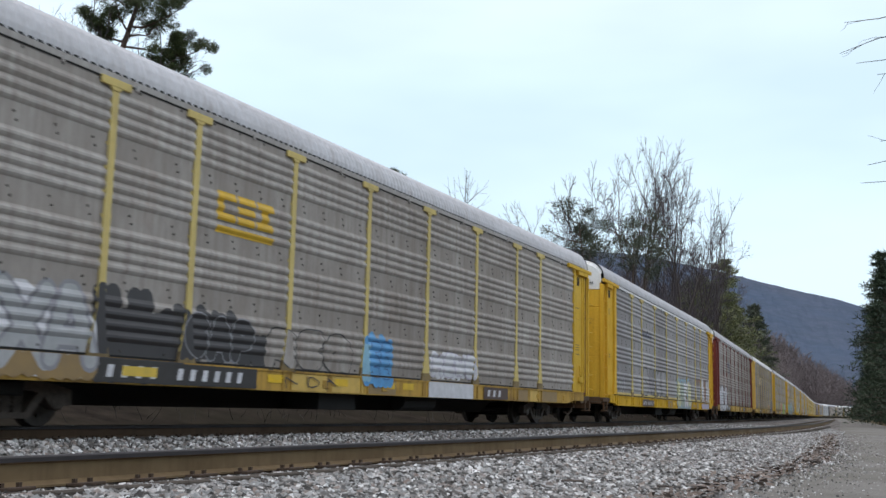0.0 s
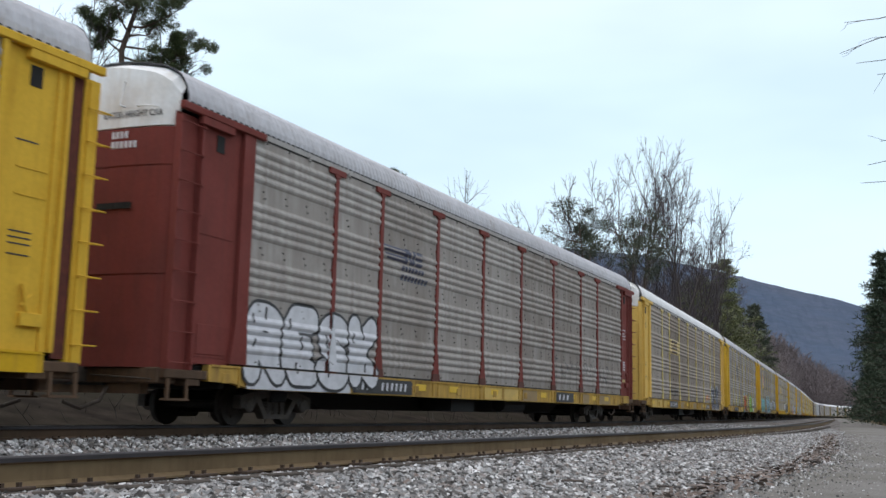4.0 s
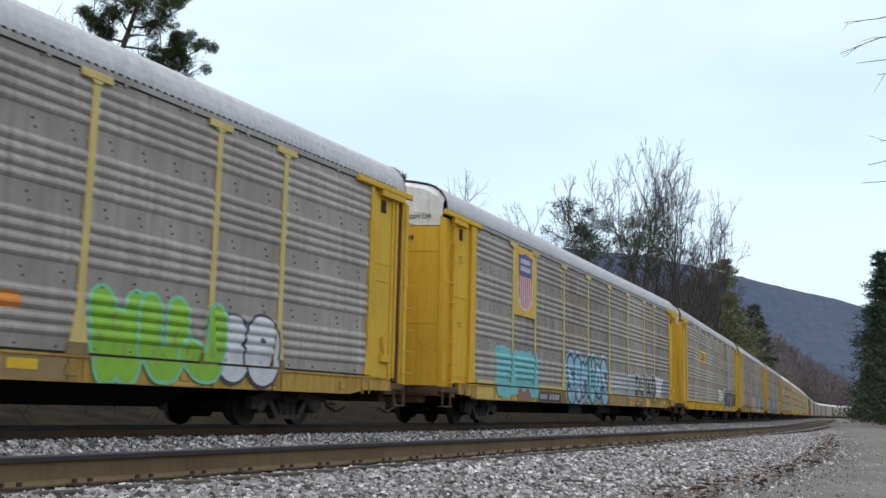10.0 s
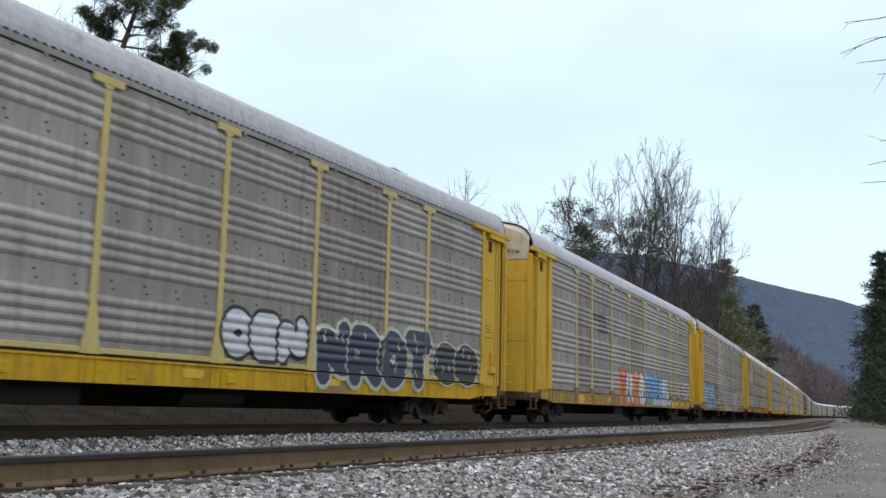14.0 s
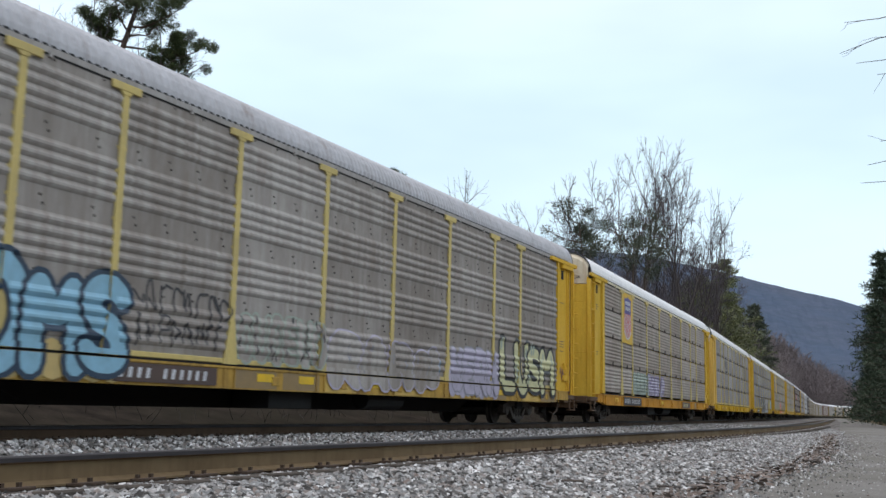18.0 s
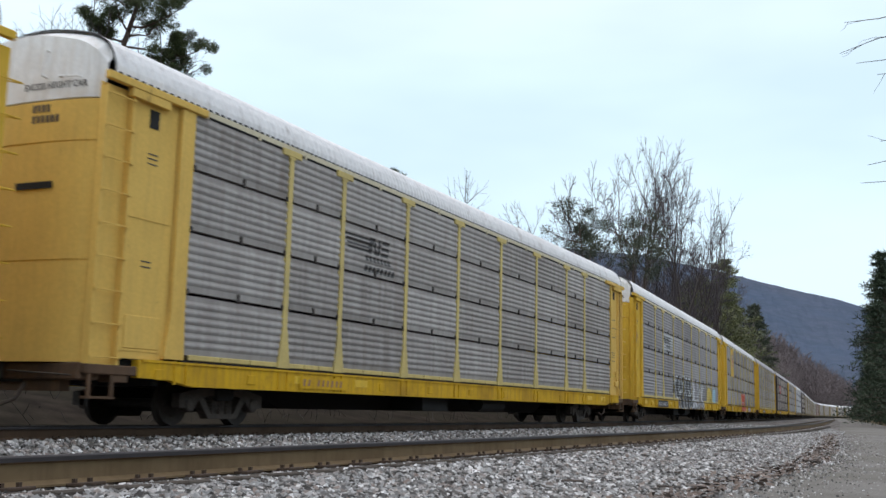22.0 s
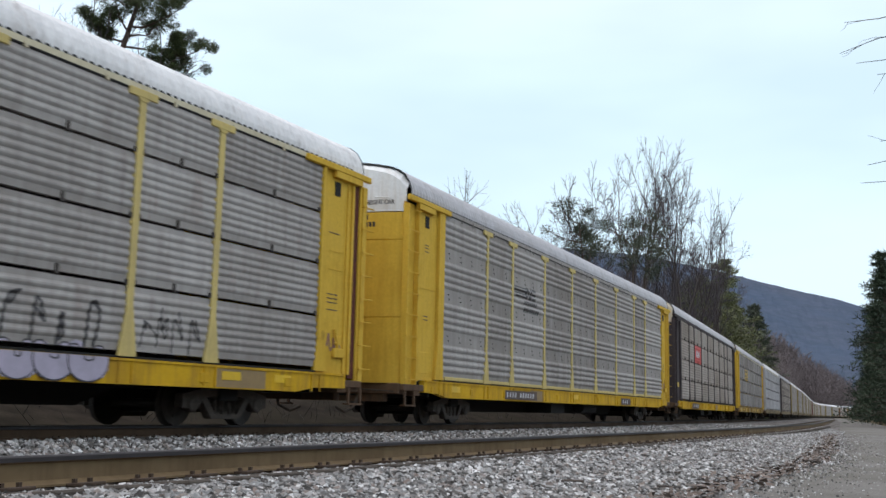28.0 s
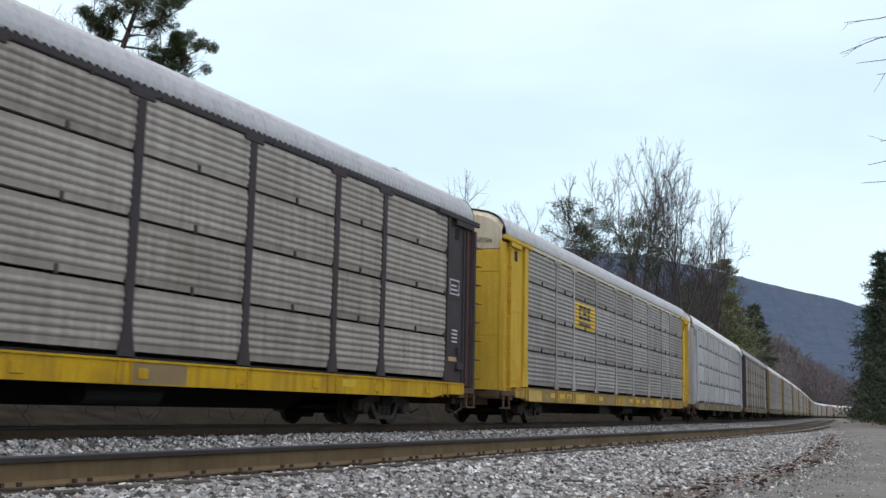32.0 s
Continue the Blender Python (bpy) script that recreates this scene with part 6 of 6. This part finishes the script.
# blue piece
striped_emblem(7, "navy")
blot(7, -3.0, 1.35, 0.63, 1.95, "orange", 41, 12, 0.001)
piece(7, "TREB", -2.9, 1.35, 0.64, 2.0, ("red", "white", "orange", "white"), "brown", 42, 0.22, 0.05, shine="white")
blot(7, 1.6, 6.4, 0.62, 1.45, "olive", 43, 14, 0.001)
piece(7, "7", 1.50, 2.75, 0.64, 2.10, "blue", "purple", 44, 0.22, 0.06, shine="white", rounded=False)
piece(7, "ZEHOL", 2.55, 6.5, 0.95, 2.02, ("blue", "blue", "deepsky", "pale", "pale"), "purple", 45, 0.26, 0.06, shine="pale", wild=0.16)
piece(7, "XMKA", 3.0, 6.6, 0.62, 1.28, "pale", "purple", 46, 0.24, 0.04, shine="olive", wild=0.15)
piece(7, "O", 10.3, 11.2, 1.25, 1.82, "bare0", "pale", 47, 0.15, 0.03)
scrawl(7, 2, 10.6, 11.5, 1.05, 1.30, "pale", 48, 0.03)
# light blue piece
blot(8, -11.12, -6.67, 0.62, 1.0, "paleyellow", 49, 12, 0.001)
piece(8, "AYOMS", -11.22, -6.57, 0.66, 2.24, "sky", "inkblue", 50, 0.22, 0.07, wild=0.10)
scrawl(8, 8, -6.57, -4.22, 1.65, 2.2, "soot", 51, 0.02)
scrawl(8, 8, -6.47, -4.32, 1.20, 1.7, "soot", 52, 0.02)
piece(8, "OUOEUO", -3.97, -1.30, 1.04, 1.95, "bare0", "sage", 53, 0.20, 0.035, shine="soot")
piece(8, "RAnN", -1.05, 3.63, 0.66, 1.86, "bare0", "lilac", 54, 0.30, 0.035, shine="grey")
blot(8, 3.23, 3.68, 0.95, 1.7, "deepsky", 55, 2, 0.02)
blot(8, 4.3, 7.2, 0.62, 1.78, "lilac", 56, 10, 0.001)
piece(8, "WERH", 4.35, 7.2, 0.64, 1.92, "lilac", "grey", 57, 0.26, 0.03, shine="grey")
piece(8, "LUSM", 7.5, 11.5, 0.72, 2.36, "lemon", "black", 58, 0.17, 0.09, shine="sage", wild=0.14)
number_board(8, -6.86, -4.52, 0.66, 0.94, "brownboard")
# shield, grey pieces
shield(9)
blot(9, -6.95, -4.00, 1.04, 1.98, "sage", 59, 10, 0.001)
piece(9, "STEK", -6.95, -4.00, 1.05, 1.98, "sage", "greengrey", 60, 0.25, 0.035, shine="greengrey", rounded=False)
blot(9, -4.05, -0.50, 1.04, 1.92, "lilac", 61, 12, 0.001)
piece(9, "ROSUP", -4.00, -0.42, 1.04, 1.94, "lilac", "purple", 62, 0.20, 0.075, shine="purple")
number_board(9, -8.62, -5.46, 0.65, 0.96)
number_board(9, 4.24, 6.48, 0.66, 0.92, "brownboard", (3,), "lemon")
striped_emblem(10)
number_board(10, -8.3, -6.6, 0.68, 0.90, "sill_orange_mark", (2, 6), "brown")
# black and white pieces
paste(11, "placard", [rect(-6.87, -4.25, 3.10, 3.96)], "faint", 0.004, "pale worn placard")
striped_emblem(11)
piece(11, "OA", -4.59, -3.84, 1.25, 2.08, "soot", "pale", 63, 0.24, 0.025)
piece(11, "GAZER", -3.64, 1.01, 1.32, 2.20, "soot", "pale", 64, 0.185, 0.06, shine="pale", wild=0.14)
piece(11, "TEGEK", -3.24, 1.28, 0.62, 1.48, "soot", "pale", 65, 0.185, 0.06, shine="pale", wild=0.14)
piece(11, "BLiNK", 1.38, 5.46, 0.64, 2.06, "white", "black", 66, 0.175, 0.06, halo="white")
scrawl(11, 3, 5.3, 6.2, 1.2, 1.7, "faint", 67, 0.025)
blot(11, 7.3, 8.6, 1.06, 1.92, "yellow", 68, 5)
piece(11, "EM", 7.3, 8.6, 1.08, 1.90, "yellow", "olive", 69, 0.22, 0.025)
blot(11, 9.4, 10.6, 1.04, 1.92, "paleblue", 70, 5)
piece(11, "SE", 9.45, 10.55, 1.08, 1.86, "paleblue", "sky", 71, 0.22, 0.025)
number_board(11, -8.4, -5.9, 0.65, 0.94)
# red piece
shield(12, False)
blot(12, -1.05, 1.80, 0.62, 1.95, "red", 72, 8, 0.001)
piece(12, "HOBE", -1.02, 1.80, 1.28, 2.02, "red", "pale", 73, 0.32, 0.030, wild=0.08)
piece(12, "KODOR", -1.08, 1.90, 0.63, 1.36, "red", "pale", 74, 0.32, 0.030, wild=0.08)
scrawl(12, 5, 2.35, 4.00, 1.10, 1.80, "soot", 75, 0.014)
scrawl(12, 5, 2.40, 3.90, 1.05, 1.45, "soot", 76, 0.014)
blot(12, 4.70, 6.50, 0.64, 1.2, "lilac", 77, 6)
scrawl(12, 4, 4.60, 6.50, 1.05, 1.85, "soot", 78, 0.024)
piece(12, "UUU", 4.70, 6.50, 0.63, 1.15, "lilac", "soot", 79, 0.26, 0.02)
scrawl(12, 4, 7.20, 8.60, 1.08, 1.80, "soot", 80, 0.014)
scrawl(12, 9, 2.00, 4.35, 0.68, 0.95, "white", 81, 0.014)
striped_emblem(13)
number_board(13, -7.5, -4.9, 0.66, 0.90, "brownboard")
number_board(13, 4.8, 6.2, 0.66, 0.90, "brownboard", (3,))
# dark car with its red placard
paste(14, "placard", [rect(-6.87, -4.25, 3.08, 4.04)], "signred", 0.004, "red placard")
paste_each(14, "emblem", [rect(x, x + w, 3.40, 3.40 + h) for x, w, h in ((-6.25, 0.26, 0.34), (-5.93, 0.22, 0.34), (-5.62, 0.24, 0.34), (-5.33, 0.17, 0.25), (-5.10, 0.07, 0.34), (-4.98, 0.07, 0.34))], "white", 0.010, "white block")
number_board(14, -8.1, -5.6, 0.65, 0.93, "brownboard")
paste(14, "caution_plate", [rect(-12.72, -12.18, 1.66, 1.86)], "yellow", label="yellow plate", plane=-SIDE + 0.005)
paste(15, "placard", [rect(-6.87, -4.25, 3.10, 3.96)], "signyellow", 0.004, "yellow placard")
block_mark(15, -6.3, -4.9, 3.20, 3.86, "board")
FLAT = -SIDE + 0.014
for k in (2, 14):
    paste_each(k, "stencil", [rect(12.15, 12.67, 3.44, 3.47), rect(12.15, 12.67, 3.10, 3.13), rect(12.15, 12.18, 3.13, 3.44), rect(12.64, 12.67, 3.13, 3.44), rect(12.22, 12.52, 3.30, 3.34), rect(12.22, 12.59, 3.20, 3.24)], "white", plane=FLAT)
    paste_each(k, "stencil", [rect(12.3, 12.6, 1.95 + 0.09 * j, 1.99 + 0.09 * j) for j in range(4)], "white", plane=FLAT)
    paste(k, "caution_plate", [rect(12.1, 12.6, 1.50, 1.60)], "paleyellow", label="pale yellow strip", plane=FLAT)
for k in (0, 1, 3, 5, 6, 8, 9, 10, 11, 12, 13):
    paste_each(k, "stencil", [rect(12.25, 12.62, z, z + 0.02) for z in (3.7, 2.5, 2.42, 2.34, 2.2)] + [rect(-12.6, -12.38, z, z + 0.02) for z in (4.05, 3.98, 3.9, 2.42, 2.34)], "board", plane=FLAT)
for k in (5, 10):
    paste(k, "caution_plate", [rect(12.15, 12.7, 1.62, 1.74)], "yellow", label="yellow plate", plane=FLAT)
for k in (9, 10):
    paste_each(k, "stencil", [rect(12.25, 12.75, 3.40, 3.42), rect(12.25, 12.75, 3.06, 3.08), rect(12.25, 12.27, 3.08, 3.40), rect(12.73, 12.75, 3.08, 3.40)], "board", plane=FLAT)
paste(8, "emblem", [[(-12.45 + 0.33 * math.cos(a), 4.12 + 0.34 * math.sin(a)) for a in np.arange(0, 6.2, 0.4)]], "white", label="round white and blue emblem", plane=FLAT)
paste(8, "emblem", [[(-12.45 + 0.28 * math.cos(a), 4.12 + 0.29 * math.sin(a)) for a in np.arange(0, 6.2, 0.4)]], "navy", plane=FLAT - 0.004)

tag(3, -12.85, -12.15, 1.70, 1.95, 9, "black", 601)
tag(3, -12.8, -12.3, 1.25, 1.45, 7, "black", 602)
tag(7, 12.1, 12.75, 1.55, 2.05, 12, "black", 603)
tag(7, 12.1, 12.7, 1.15, 1.35, 8, "black", 604)
tag(0, -12.7, -12.2, 1.3, 1.6, 8, "black", 605)
tag(5, 12.2, 12.7, 1.2, 1.5, 9, "brown", 606)
tag(11, -12.75, -12.35, 3.0, 3.6, 10, "brown", 607)
# brown strokes that stand for rust stains around the lock boxes
for k in (3, 8, 11, 12, 13):
    tag(k, 12.3, 12.8, 1.3, 1.75, 8, "brown", 610 + k, 0.03)

# bright reflectors and repainted lengths on the sills
INK["reflector"] = flat_paint("reflector_yellow", (0.78, 0.50, 0.01), 0.4)
INK["newer"] = flat_paint("newer_sill_paint", (0.66, 0.44, 0.10))
for n in range(16):
    rng_sill = random.Random(500 + n)
    worn = LOOKS[n]["sill"] is SILL[0]
    edges = (-EDGE,) + POSTS + (TAIL,)
    for a, b in zip(edges, edges[1:]):
        for u in (0.0, 0.5):
            x0, x1 = a + (b - a) * u + 0.16, a + (b - a) * (u + 0.5) - 0.03
            bottom = 0.64
            k = rng_sill.random()
            if worn and k < 0.34:
                paste(n, "sill_patch", [rect(x0, x1, bottom, 0.94)], "newer", -0.019, "repainted yellow length of sill")
            elif k > (0.80 if worn else 0.90):
                paste(n, "sill_patch", [rect(x0, x1, bottom, 0.94)], "grimy", -0.019, "grimy length of sill")
            if rng_sill.random() < (0.42 if worn else 0.22):
                xr = rng_sill.uniform(x0, x1 - 0.5)
                paste(n, "reflector", [rect(xr, xr + 0.5, 0.76, 0.90)], "reflector", -0.012, "bright yellow reflector")

# words on the white upper ends, bars for the car marks, a slot in the doors
def end_words():
    verts, faces = [], []
    for body, z, w in (("EXCESS HEIGHT CAR", 4.84, 1.10),):
        for t in lettering(body, -w / 2, w / 2, z, z + 0.10, 0.012):
            k = len(verts)
            verts += [(bulge(-0.72 - x) - 0.010, -0.72 - x, zz) for x, zz in t]
            faces.append((k, k + 1, k + 2))
    me = bpy.data.meshes.new("end_words")
    me.from_pydata(verts, [], faces)
    return me


END_WORDS = end_words()


def end_bars(bm):
    for row, count in ((4.50, 4), (4.34, 6)):
        for k in range(count):
            y = -0.35 - k * 0.085
            box(bm, bulge(y) - 0.006, bulge(y) + 0.01, y - 0.055, y, row, row + 0.11)


def door_slot(bm):
    for k in range(6):
        y = -0.15 - k * 0.11
        box(bm, bulge(y) - 0.022, bulge(y) + 0.02, y - 0.112, y, 3.36, 3.46)


def grab_iron(bm):
    for a, b in (((-13.80, -0.55, 5.02), (-13.74, -0.55, 5.42)), ((-13.80, -0.55, 5.02), (-13.68, -0.55, 5.02)), ((-13.74, -0.55, 5.42), (-13.50, -0.55, 5.42))):
        rod(bm, a, b, 0.014)
    for a, b in (((-13.70, -1.16, 4.98), (-13.74, -0.84, 5.00)), ((-13.66, -1.16, 4.98), (-13.56, -1.14, 4.98)), ((-13.74, -0.84, 5.00), (-13.62, -0.84, 5.00))):
        rod(bm, a, b, 0.014)


for n in range(17):
    hang("grab_iron", cached("grab_iron", grab_iron), LOOKS[n]["cap"], CARS[n], "bent steel grab iron")
    dark = LOOKS[n]["hue"] in ("oxide red", "dark brown")
    tagged(hang("end_words", END_WORDS, INK["board"], CARS[n], "black stencilled words"), kind="stuff")
    hang("number_bar", cached("end_bars", end_bars), INK["white" if dark else "board"], CARS[n])
    if LOOKS[n]["roof"] is ROOF[1] or n == 2:
        hang("door_slot", cached("door_slot", door_slot), BLACK, CARS[n], "dark slot in the end doors")
# </decals>


# ---- what moves ----
def lead(n, t):
    """Where the leading corner of car n is along the track at t seconds."""
    return 34.952 + 28.782 * (n - 1) - 12.851 * t - 0.00113 * t * t


# how far the whole train runs ahead of or behind its even pace, second by second
SURGE = [0.0, 0.17, -0.18, -0.08, -0.08, -0.12, -0.20, -0.36, 0.02, -0.42, 0.14, -0.10, 0.0, 0.0, -0.12, -0.02, 0.05, 0.16, -0.23, 0.06,
         -0.23, -0.05, -0.07, -0.19, -0.08, -0.20, -0.08, 0.0, 0.13, -0.19, 0.02, -0.28, -0.20]


def motions():
    for n, car in enumerate(CARS):
        rows = []
        for k in range(33):
            c = lead(n, k) + SURGE[k] + HALF
            (a, _), (b, _) = line(c - 9.9), line(c + 9.9)
            mid = (a + b) / 2
            rows.append((float(k), pose(mid.x, mid.y, 0, 0, 0, math.degrees(math.atan2(b.y - a.y, b.x - a.x)))))
        walk(car, rows)
    first = WHEELSETS[0]
    rows = []
    for k in range(32 * FPS + 1):
        t = k / FPS
        rows.append((t, pose(0, 0, 0, 0, math.degrees((lead(0, t) - lead(0, 0)) / 0.36) % 360, 0)))
    walk(first, rows)
    for other in WHEELSETS[1:]:
        other.rotation_mode = "QUATERNION"
        keys = other.animation_data_create()
        keys.action = first.animation_data.action
        keys.action_slot = first.animation_data.action_slot


motions()
